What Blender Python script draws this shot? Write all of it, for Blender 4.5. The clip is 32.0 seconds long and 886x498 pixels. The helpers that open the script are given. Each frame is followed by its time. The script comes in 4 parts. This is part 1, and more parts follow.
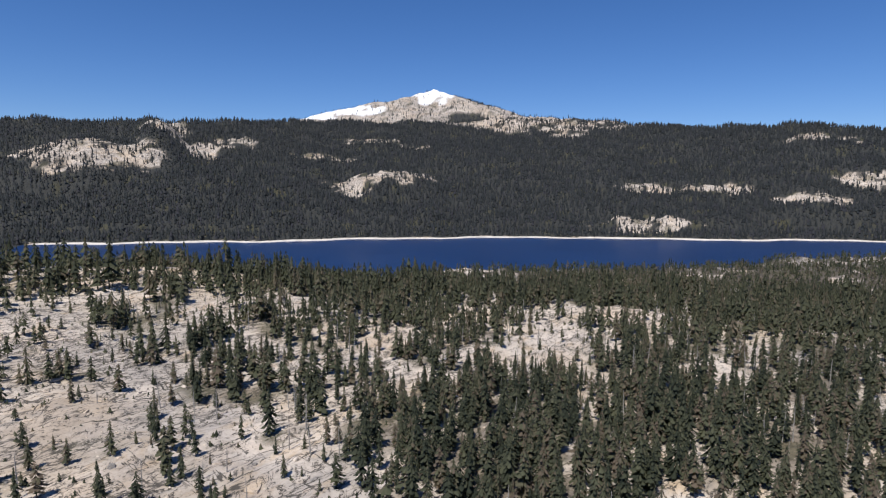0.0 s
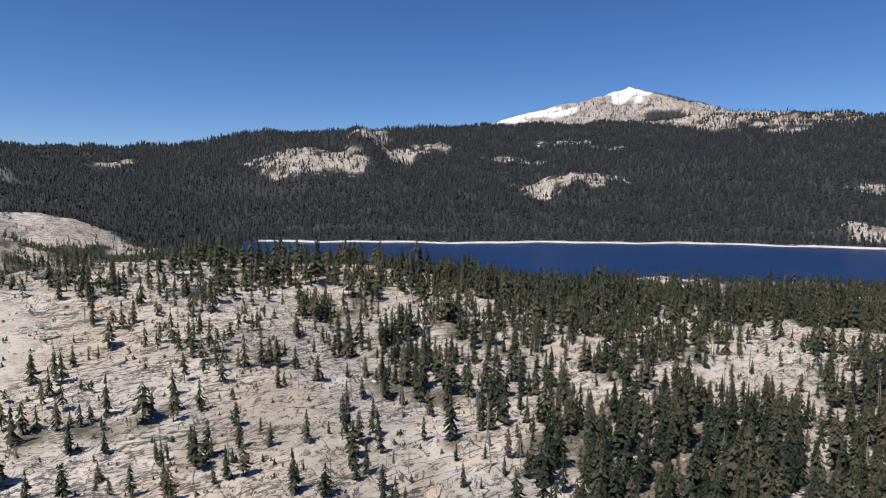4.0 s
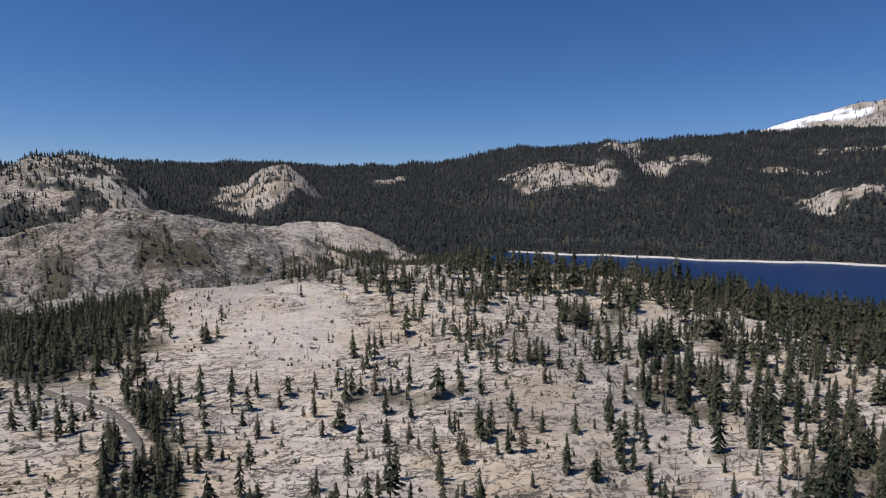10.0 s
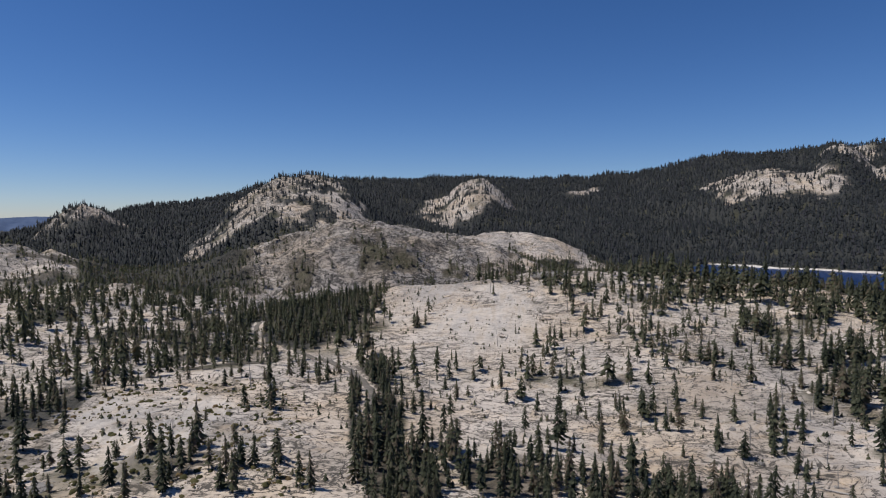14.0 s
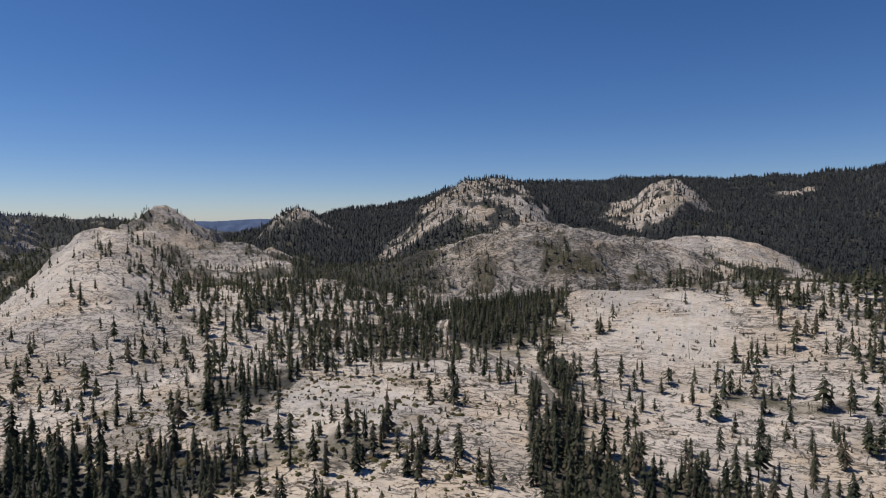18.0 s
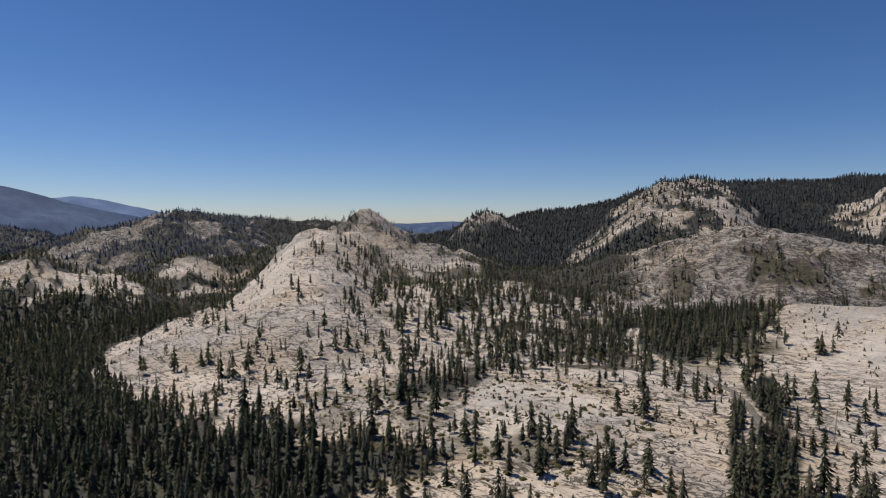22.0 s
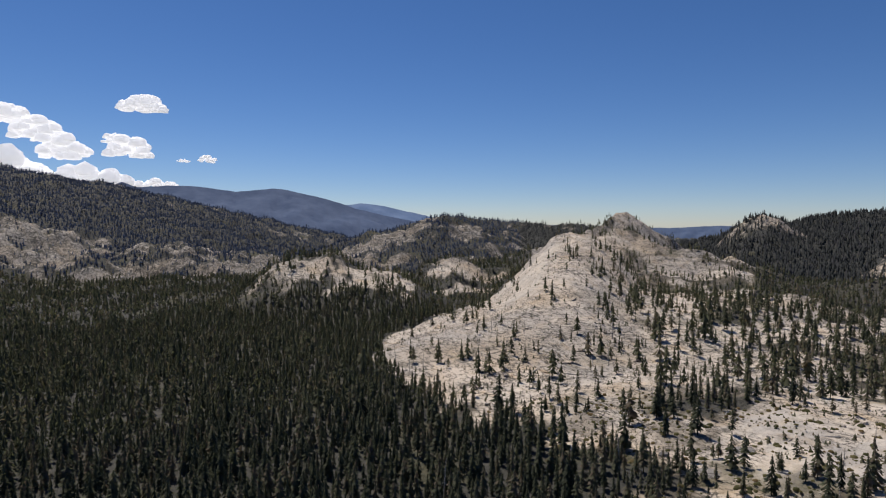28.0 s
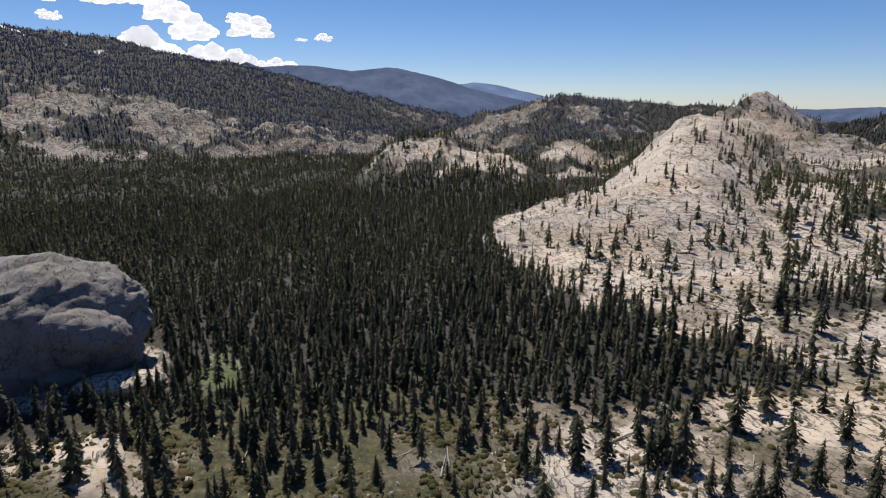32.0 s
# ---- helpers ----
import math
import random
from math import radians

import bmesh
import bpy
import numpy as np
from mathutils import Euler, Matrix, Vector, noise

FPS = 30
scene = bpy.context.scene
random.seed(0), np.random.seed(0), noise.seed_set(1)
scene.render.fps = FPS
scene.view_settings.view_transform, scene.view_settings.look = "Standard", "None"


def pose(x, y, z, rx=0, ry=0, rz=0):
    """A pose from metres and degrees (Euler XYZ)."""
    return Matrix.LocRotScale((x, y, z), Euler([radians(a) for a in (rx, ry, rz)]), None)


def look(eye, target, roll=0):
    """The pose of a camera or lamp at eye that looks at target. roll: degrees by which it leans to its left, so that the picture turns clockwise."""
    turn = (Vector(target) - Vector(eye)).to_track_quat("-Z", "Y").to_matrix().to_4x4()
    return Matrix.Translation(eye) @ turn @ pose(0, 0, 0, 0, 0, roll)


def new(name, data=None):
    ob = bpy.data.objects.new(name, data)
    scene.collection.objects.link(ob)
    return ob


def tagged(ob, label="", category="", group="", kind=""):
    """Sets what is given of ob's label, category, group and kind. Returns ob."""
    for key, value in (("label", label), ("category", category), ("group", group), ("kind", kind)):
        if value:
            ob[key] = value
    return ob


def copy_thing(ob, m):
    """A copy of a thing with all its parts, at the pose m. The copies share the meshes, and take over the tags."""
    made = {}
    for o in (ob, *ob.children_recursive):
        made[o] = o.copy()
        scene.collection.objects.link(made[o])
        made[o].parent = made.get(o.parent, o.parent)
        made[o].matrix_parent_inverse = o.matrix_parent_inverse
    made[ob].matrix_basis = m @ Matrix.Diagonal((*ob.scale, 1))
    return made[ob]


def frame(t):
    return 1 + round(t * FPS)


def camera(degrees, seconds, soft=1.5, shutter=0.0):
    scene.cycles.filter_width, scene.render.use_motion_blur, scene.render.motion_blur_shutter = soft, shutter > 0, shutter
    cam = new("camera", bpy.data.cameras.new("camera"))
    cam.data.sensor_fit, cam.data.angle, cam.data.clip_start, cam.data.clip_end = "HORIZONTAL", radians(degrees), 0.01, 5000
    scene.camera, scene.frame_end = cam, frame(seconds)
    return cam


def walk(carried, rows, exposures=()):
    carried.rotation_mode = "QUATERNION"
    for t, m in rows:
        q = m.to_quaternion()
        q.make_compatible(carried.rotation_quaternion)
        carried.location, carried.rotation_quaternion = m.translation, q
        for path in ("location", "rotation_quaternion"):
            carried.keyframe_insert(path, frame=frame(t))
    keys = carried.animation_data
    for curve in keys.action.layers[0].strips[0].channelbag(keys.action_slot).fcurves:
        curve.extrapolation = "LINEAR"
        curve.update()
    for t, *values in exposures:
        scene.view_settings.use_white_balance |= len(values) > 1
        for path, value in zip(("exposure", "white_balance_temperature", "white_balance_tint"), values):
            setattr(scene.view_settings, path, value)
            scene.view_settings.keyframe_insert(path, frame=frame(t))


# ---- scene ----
# The camera hovers over a granite valley, backs off a little in place of a zoom out and turns to its left.
cam = camera(72.1, 32.0, soft=1.15, shutter=0.2)
ROWS = [
    (0.0, -33.0, 51.2, 101.0, -11.35, -5.85, -0.36),
    (0.5, -33.3, 52.6, 101.1, -9.19, -5.82, -0.34),
    (1.0, -33.4, 54.3, 101.1, -7.01, -5.76, -0.29),
    (1.5, -33.6, 56.2, 101.0, -4.80, -5.74, -0.29),
    (2.0, -33.9, 58.1, 101.0, -2.61, -5.72, -0.24),
    (2.5, -34.3, 59.9, 100.9, -0.41, -5.65, -0.20),
    (3.0, -34.6, 61.4, 100.9, 1.82, -5.65, -0.05),
    (3.5, -34.0, 63.7, 101.6, 3.95, -5.67, -0.02),
    (4.0, -32.5, 63.2, 100.3, 6.19, -5.64, -0.05),
    (4.5, -32.1, 63.6, 100.0, 8.42, -5.60, -0.06),
    (5.0, -33.7, 66.3, 100.2, 10.56, -5.57, -0.06),
    (5.5, -36.9, 70.6, 101.4, 12.50, -5.59, -0.04),
    (6.0, -40.5, 73.4, 101.2, 14.16, -5.70, -0.06),
    (6.5, -41.8, 75.1, 100.7, 16.32, -5.66, -0.07),
    (7.0, -42.6, 76.0, 100.4, 18.48, -5.62, -0.04),
    (7.5, -43.3, 76.6, 100.2, 20.61, -5.52, -0.05),
    (8.0, -43.8, 75.9, 100.0, 22.66, -5.46, -0.04),
    (8.5, -44.5, 72.2, 99.2, 24.29, -5.23, 0.07),
    (9.0, -44.0, 63.5, 99.5, 25.64, -5.00, 0.04),
    (9.5, -40.9, 49.8, 100.5, 27.16, -4.75, -0.06),
    (10.0, -36.5, 37.4, 100.6, 28.86, -4.39, -0.06),
    (10.5, -31.5, 23.7, 99.8, 30.38, -4.07, -0.08),
    (11.0, -25.1, 13.7, 98.8, 32.46, -3.71, -0.03),
    (11.5, -21.5, 11.2, 98.6, 34.78, -3.54, -0.06),
    (12.0, -18.8, 7.3, 98.5, 36.83, -3.41, -0.04),
    (12.5, -14.3, 3.6, 98.7, 39.14, -3.32, 0.00),
    (13.0, -8.0, 0.7, 99.2, 41.79, -3.29, 0.09),
    (13.5, -2.2, -2.4, 99.2, 44.27, -3.22, 0.14),
    (14.0, 0.0, 0.0, 100.0, 47.07, -3.29, 0.26),
    (14.5, 0.0, 0.0, 100.0, 49.17, -3.25, 0.29),
    (15.0, 0.0, 0.0, 100.0, 51.30, -3.20, 0.22),
    (15.5, -0.0, -0.0, 100.0, 53.44, -3.16, 0.23),
    (16.0, 0.0, 0.0, 100.0, 55.58, -3.11, 0.24),
    (16.5, 0.0, 0.0, 100.0, 57.72, -3.07, 0.36),
    (17.0, -0.0, -0.0, 100.0, 59.86, -3.04, 0.32),
    (17.5, 0.0, 0.0, 100.0, 62.00, -2.99, 0.32),
    (18.0, -0.0, -0.0, 100.0, 64.14, -2.96, 0.23),
    (18.5, -0.0, -0.0, 100.0, 66.29, -2.92, 0.19),
    (19.0, -0.0, -0.0, 100.0, 68.44, -2.87, 0.13),
    (19.5, -0.0, -0.0, 100.0, 70.62, -2.85, 0.15),
    (20.0, -0.0, -0.0, 100.0, 72.81, -2.81, 0.08),
    (20.5, -0.0, -0.0, 100.0, 75.02, -2.77, -0.02),
    (21.0, 0.0, 0.0, 100.0, 77.22, -2.73, 0.04),
    (21.5, -0.0, -0.0, 100.0, 79.43, -2.68, 0.08),
    (22.0, -0.0, -0.0, 100.0, 81.67, -2.65, -0.01),
    (22.5, -0.0, -0.0, 100.0, 83.93, -2.63, -0.02),
    (23.0, -0.0, -0.0, 100.0, 86.17, -2.59, -0.00),
    (23.5, -0.0, -0.0, 100.0, 88.45, -2.55, -0.02),
    (24.0, -0.0, -0.0, 100.0, 90.72, -2.52, -0.05),
    (24.5, 0.0, -0.0, 100.0, 92.96, -2.50, -0.10),
    (25.0, -0.0, -0.0, 100.0, 95.16, -2.45, -0.08),
    (25.5, 0.0, 0.0, 100.0, 97.33, -2.44, -0.06),
    (26.0, 0.0, 0.0, 100.0, 99.09, -2.41, -0.07),
    (26.5, -0.0, -0.0, 100.0, 100.61, -2.37, -0.09),
    (27.0, 0.0, 0.0, 100.0, 102.04, -2.34, -0.12),
    (27.5, 0.0, 0.0, 100.0, 103.55, -2.31, -0.12),
    (28.0, 0.0, -0.0, 100.0, 105.29, -2.29, -0.10),
    (28.5, 0.0, -0.0, 100.0, 107.07, -2.27, -0.15),
    (29.0, 0.0, -0.0, 100.0, 108.83, -2.22, -0.16),
    (29.5, -0.0, -0.0, 100.0, 110.59, -2.20, -0.19),
    (30.0, 0.0, -0.0, 100.0, 112.02, -2.45, -0.23),
    (30.5, 0.0, -0.0, 100.0, 113.04, -5.37, -0.22),
    (31.0, 0.0, -0.0, 100.0, 113.78, -10.49, -0.19),
    (31.5, 0.0, -0.0, 100.0, 114.51, -13.23, -0.25),
    (32.0, 0.0, 0.0, 100.0, 115.80, -13.35, -0.23),
]
walk(cam, [(t, pose(x, y, z, 90 + pitch, roll, yaw)) for t, x, y, z, yaw, pitch, roll in ROWS],
     exposures=[(0.0, 0.24, 6500, 10), (3.5, 0.2, 6500, 10), (8.0, -0.06, 6500, 10), (14.0, -0.14, 6500, 10), (19.0, -0.17, 6750, 10), (25.0, -0.14, 7000, 10), (29.0, -0.06, 7000, 10), (32.0, 0.16, 7000, 10)])

# ---- sky and sun ----
SUN_AZ, SUN_EL = 140.0, 61.0          # degrees to the left of the y axis, degrees up
world = bpy.data.worlds.new("world")
scene.world = world
world.use_nodes = True
wt = world.node_tree
sky = wt.nodes.new("ShaderNodeTexSky")
sky.sky_type = "NISHITA"
sky.sun_disc = False
sky.sun_elevation = radians(SUN_EL)
sky.sun_rotation = radians(-SUN_AZ)
sky.altitude = 2300
sky.air_density, sky.dust_density, sky.ozone_density = 1.0, 0.5, 4.0
deep = wt.nodes.new("ShaderNodeHueSaturation")      # dry mountain air: a deeper blue
deep.inputs["Saturation"].default_value = 1.2
tint = wt.nodes.new("ShaderNodeMix")
tint.data_type, tint.blend_type = "RGBA", "MULTIPLY"
tint.inputs[0].default_value, tint.inputs[7].default_value = 1.0, (0.91, 0.925, 1.10, 1)
wt.links.new(sky.outputs[0], deep.inputs["Color"])
wt.links.new(deep.outputs[0], tint.inputs[6])
wt.links.new(tint.outputs[2], wt.nodes["Background"].inputs[0])
wt.nodes["Background"].inputs[1].default_value = 0.085
sun = new("sun", bpy.data.lights.new("sun", "SUN"))
sun.data.energy, sun.data.angle, sun.data.color = 4.5, radians(0.53), (1.0, 0.95, 0.88)
sa, se = radians(SUN_AZ), radians(SUN_EL)
sun.matrix_world = look(Vector((-math.sin(sa) * math.cos(se), math.cos(sa) * math.cos(se), math.sin(se))) * 1000, (0, 0, 0))

# ---- materials ----
def material(name):
    m = bpy.data.materials.new(name)
    m.use_nodes = True
    t = m.node_tree
    return m, t, t.nodes["Principled BSDF"]


def node(t, kind, links=(), **values):
    n = t.nodes.new("ShaderNode" + kind)
    for key, v in values.items():
        if key in n.inputs:
            n.inputs[key].default_value = v
        else:
            setattr(n, key, v)
    for socket, src in links:
        t.links.new(src, n.inputs[socket])
    return n


def ramp(t, fac, *stops):
    n = t.nodes.new("ShaderNodeValToRGB")
    e = n.color_ramp.elements
    while len(e) < len(stops):
        e.new(0.5)
    for el, (p, c) in zip(e, stops):
        el.position, el.color = p, (*c, 1)
    t.links.new(fac, n.inputs[0])
    return n.outputs[0]


def mix(t, fac, a, b, blend="MIX"):
    n = t.nodes.new("ShaderNodeMix")
    n.data_type, n.blend_type = "RGBA", blend
    for i, v in ((0, fac), (6, a), (7, b)):
        if isinstance(v, (float, int)):
            n.inputs[i].default_value = v
        elif isinstance(v, tuple):
            n.inputs[i].default_value = (*v, 1)
        else:
            t.links.new(v, n.inputs[i])
    return n.outputs[2]


def calc(t, op, a, b=0.0):
    n = t.nodes.new("ShaderNodeMath")
    n.operation = op
    for i, v in ((0, a), (1, b)):
        if isinstance(v, (float, int)):
            n.inputs[i].default_value = v
        else:
            t.links.new(v, n.inputs[i])
    return n.outputs[0]


def tex(t, scale, detail=4.0, rough=0.55, stretch=(1, 1, 1), turn=0.0, distortion=0.0):
    g = t.nodes.new("ShaderNodeNewGeometry")
    m = node(t, "Mapping", [("Vector", g.outputs["Position"])], vector_type="TEXTURE")
    m.inputs["Scale"].default_value, m.inputs["Rotation"].default_value = tuple(1 / v for v in stretch), (0, 0, radians(turn))
    n = node(t, "TexNoise", [("Vector", m.outputs[0])], Scale=scale, Detail=detail, Roughness=rough, Distortion=distortion)
    return n.outputs[0], m.outputs[0]


def cracks(t, scale, stretch, turn, width, warp):
    """Dark joint lines: the edges of stretched, warped cells."""
    wob, vec = tex(t, scale * 1.7, 4, 0.6, stretch, turn)
    add = node(t, "VectorMath", [(0, vec)], operation="ADD")
    sc = node(t, "VectorMath", operation="SCALE")
    n3 = node(t, "TexNoise", [("Vector", vec)], Scale=scale * 1.3, Detail=4.0)
    t.links.new(n3.outputs[1], sc.inputs[0])
    sc.inputs["Scale"].default_value = warp / scale
    t.links.new(sc.outputs[0], add.inputs[1])
    v = node(t, "TexVoronoi", [("Vector", add.outputs[0])], feature="DISTANCE_TO_EDGE", Scale=scale)
    return node(t, "MapRange", [("Value", v.outputs["Distance"])], **{"From Min": 0.0, "From Max": width}).outputs[0]


def granite(name, pale, tan, grey, soil=True, strength=1.0):
    m, t, b = material(name)
    big, _ = tex(t, 0.012, 5, 0.6)
    mid, _ = tex(t, 0.05, 7, 0.65, (1, 2.2, 1), 38)
    fine, _ = tex(t, 1.1, 8, 0.75)
    col = ramp(t, mid, (0.30, grey), (0.41, tuple(0.86 * v for v in pale)), (0.50, pale), (0.62, tuple(min(1.0, 1.12 * v) for v in pale)))
    # ochre grus in the hollows, grey lichen in streaks
    ochre, _ = tex(t, 0.038, 9, 0.68, (1, 2.0, 1), 60, 0.4)
    col = mix(t, ramp(t, ochre, (0.53, (0, 0, 0)), (0.66, (0.8, 0.8, 0.8))), col, tan)
    col = mix(t, ramp(t, big, (0.48, (0, 0, 0)), (0.62, (0.5, 0.5, 0.5))), col, tan)
    stain, _ = tex(t, 0.045, 8, 0.7, (1, 4.0, 1), 32, 0.6)
    col = mix(t, ramp(t, stain, (0.56, (0, 0, 0)), (0.68, (0.65, 0.65, 0.65))), col, grey)
    col = mix(t, 1.0, col, ramp(t, fine, (0.30, (0.55, 0.53, 0.50)), (0.45, (0.97, 0.97, 0.97)), (0.65, (1.08, 1.08, 1.08))), "MULTIPLY")
    lines = None
    hgt = calc(t, "MULTIPLY", fine, 0.5)
    zone, _ = tex(t, 0.017, 4, 0.6)
    # joints: thin, long streaks across the slope, broken up by patches
    for sc, st, tn, wd, sd, lo in ((0.016, (1, 6.5, 1), 38, 0.013, 0.25, 0.47), (0.045, (1, 5.0, 1), 52, 0.020, 0.35, 0.49), (0.040, (1, 6.0, 1), 96, 0.018, 0.35, 0.53), (0.022, (1, 5.0, 1), 128, 0.012, 0.3, 0.53)):
        nz, _ = tex(t, sc, 5, 0.55, st, tn, sd)
        thin = node(t, "MapRange", [("Value", calc(t, "ABSOLUTE", calc(t, "SUBTRACT", nz, 0.5)))], **{"From Min": wd * 0.4, "From Max": wd}).outputs[0]
        brk, _ = tex(t, sc * 2.6, 5, 0.6, (1, 1.5, 1), tn + 40)
        thin = calc(t, "MAXIMUM", thin, ramp(t, brk, (lo, (1, 1, 1)), (lo + 0.06, (0, 0, 0))))
        lines = thin if lines is None else calc(t, "MULTIPLY", lines, thin)
    # sheet joints that follow the lie of the slope: broken ledges at uneven steps of height, the shade of their risers
    # put into the colour
    pos = t.nodes.new("ShaderNodeNewGeometry")
    level = node(t, "SeparateXYZ", [("Vector", pos.outputs["Position"])]).outputs["Z"]
    for per, sc, amp, wd, lo in ((0.42, 0.022, 7.0, 0.14, 0.44), (1.1, 0.05, 6.0, 0.20, 0.46), (0.75, 0.034, 9.0, 0.13, 0.45)):
        nz, _ = tex(t, sc, 7, 0.6, (1, 1.5, 1), 38)
        v = calc(t, "FRACT", calc(t, "ADD", calc(t, "MULTIPLY", level, per), calc(t, "MULTIPLY", nz, amp)))
        edge = node(t, "MapRange", [("Value", v)], **{"From Min": wd * 0.45, "From Max": wd}).outputs[0]
        brk, _ = tex(t, sc * 3.4, 6, 0.7, (1, 1.6, 1), 77 * per)
        brk = calc(t, "ADD", brk, calc(t, "MULTIPLY", calc(t, "SUBTRACT", zone, 0.5), 0.7))
        edge = calc(t, "MAXIMUM", edge, ramp(t, brk, (lo + 0.04, (1, 1, 1)), (lo + 0.09, (0, 0, 0))))
        lines = calc(t, "MULTIPLY", lines, edge)
        hgt = calc(t, "ADD", hgt, calc(t, "MULTIPLY", v, -0.35))
    if soil:
        clean = node(t, "Attribute", attribute_name="clean").outputs["Fac"]
        lines = calc(t, "MAXIMUM", lines, calc(t, "MULTIPLY", clean, 0.93))
        flow, _ = tex(t, 0.05, 7, 0.62, (0.6, 4.0, 1), 128, 0.3)
        col = mix(t, calc(t, "MULTIPLY", clean, 0.8), col, ramp(t, flow, (0.36, (0.40, 0.37, 0.335)), (0.5, (0.55, 0.50, 0.445)), (0.62, (0.49, 0.42, 0.34))))
    else:
        joint = cracks(t, 0.13, (1, 2.2, 1.4), 35, 0.035, 1.1)
        brk, _ = tex(t, 0.16, 5, 0.65)
        joint = calc(t, "MAXIMUM", joint, ramp(t, brk, (0.46, (1, 1, 1)), (0.54, (0, 0, 0))))
        lines = calc(t, "MULTIPLY", joint, node(t, "MapRange", [("Value", fine)], **{"From Min": 0.30, "From Max": 0.42}).outputs[0])
        hgt = calc(t, "MULTIPLY", fine, 1.6)
    col = mix(t, lines, mix(t, 0.9, col, (0.045, 0.04, 0.032)), col)
    hgt = calc(t, "ADD", hgt, calc(t, "MULTIPLY", lines, 0.8))
    if soil:
        def layer(col, attr, other):
            a = node(t, "Attribute", attribute_name=attr)
            return mix(t, a.outputs["Fac"], col, other)
        # grey rock tone; on the western hills it also paints in the haze
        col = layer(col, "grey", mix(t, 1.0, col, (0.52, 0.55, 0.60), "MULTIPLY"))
        # crags: the colour is darkened in clefts and bands a few metres wide on the rougher hills
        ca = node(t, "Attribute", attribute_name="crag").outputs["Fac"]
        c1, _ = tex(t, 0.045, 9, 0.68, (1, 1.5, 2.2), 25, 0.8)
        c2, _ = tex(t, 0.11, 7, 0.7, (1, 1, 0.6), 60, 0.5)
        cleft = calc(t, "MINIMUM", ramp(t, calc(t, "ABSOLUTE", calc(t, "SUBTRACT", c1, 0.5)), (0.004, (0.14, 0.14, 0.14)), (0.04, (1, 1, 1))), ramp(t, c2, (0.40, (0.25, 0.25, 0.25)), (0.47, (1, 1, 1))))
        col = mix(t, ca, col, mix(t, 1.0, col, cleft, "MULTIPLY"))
        hgt = calc(t, "ADD", hgt, calc(t, "MULTIPLY", ca, calc(t, "ADD", calc(t, "MULTIPLY", c1, 14.0), calc(t, "MULTIPLY", c2, 6.0))))
        s1, _ = tex(t, 0.35, 6, 0.7)
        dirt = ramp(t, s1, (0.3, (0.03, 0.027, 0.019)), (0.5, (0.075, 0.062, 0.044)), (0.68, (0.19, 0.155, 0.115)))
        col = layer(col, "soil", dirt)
        # near-black ground tone where the woods are closed or distant
        col = layer(col, "woodfloor", ramp(t, s1, (0.3, (0.012, 0.015, 0.015)), (0.7, (0.036, 0.037, 0.034))))
        s2, _ = tex(t, 0.5, 5, 0.7)
        col = layer(col, "brush", ramp(t, s2, (0.38, (0.028, 0.032, 0.011)), (0.52, (0.060, 0.058, 0.022)), (0.62, (0.105, 0.085, 0.045)), (0.72, (0.24, 0.20, 0.15))))
        col = layer(col, "meadow", ramp(t, s2, (0.3, (0.035, 0.062, 0.016)), (0.7, (0.09, 0.13, 0.04))))
        col = layer(col, "snow", (0.85, 0.87, 0.90))
    t.links.new(col, b.inputs["Base Color"])
    b.inputs["Roughness"].default_value = 0.85
    bp = node(t, "Bump", [("Height", hgt)], Strength=0.7 * strength, Distance=0.5)
    t.links.new(bp.outputs[0], b.inputs["Normal"])
    return m


ROCK = granite("sunlit granite with joints, soil and snow", (0.525, 0.462, 0.398), (0.49, 0.37, 0.245), (0.27, 0.252, 0.233))
# grey rock, its dark partly the outcrop's sunless face put into the colour
GREYROCK = granite("grey granite", (0.235, 0.22, 0.208), (0.27, 0.245, 0.21), (0.12, 0.115, 0.11), False)


def leaves(name, dark, light, dry=1.5):
    m, t, b = material(name)
    a = node(t, "Attribute", attribute_name="tint")
    g = t.nodes.new("ShaderNodeNewGeometry")
    o = t.nodes.new("ShaderNodeObjectInfo")
    v = calc(t, "ADD", calc(t, "MULTIPLY", a.outputs["Fac"], 0.6), calc(t, "MULTIPLY", g.outputs["Random Per Island"], 0.4))
    brown = (light[0] * dry, light[1] * (0.7 + 0.27 * dry), light[2] * (0.6 + 0.5 * dry))
    col = ramp(t, v, (0.22, dark), (0.62, light), (0.82, brown))
    col = mix(t, calc(t, "MULTIPLY", o.outputs["Random"], 0.3), col, (light[0] * 1.05, light[1], light[2] * 0.95))
    t.links.new(col, b.inputs["Base Color"])
    b.inputs["Roughness"].default_value = 0.75
    b.inputs["Specular IOR Level"].default_value = 0.2
    thin = t.nodes.new("ShaderNodeBsdfTranslucent")          # sun through the sprays
    t.links.new(mix(t, 1.0, col, (1.5, 1.5, 1.15), "MULTIPLY"), thin.inputs[0])
    both = t.nodes.new("ShaderNodeMixShader")
    both.inputs[0].default_value = 0.42
    t.links.new(b.outputs[0], both.inputs[1])
    t.links.new(thin.outputs[0], both.inputs[2])
    t.links.new(both.outputs[0], t.nodes["Material Output"].inputs[0])
    return m


NEEDLES = leaves("pine and fir needles", (0.028, 0.037, 0.026), (0.098, 0.106, 0.067))
SHRUB = leaves("olive scrub", (0.040, 0.048, 0.018), (0.125, 0.115, 0.05))
# bluish grey needles: light haze beyond the lake is put into the colour
FARWOOD = leaves("distant conifers with haze in the colour", (0.021, 0.027, 0.032), (0.044, 0.051, 0.056), 1.15)


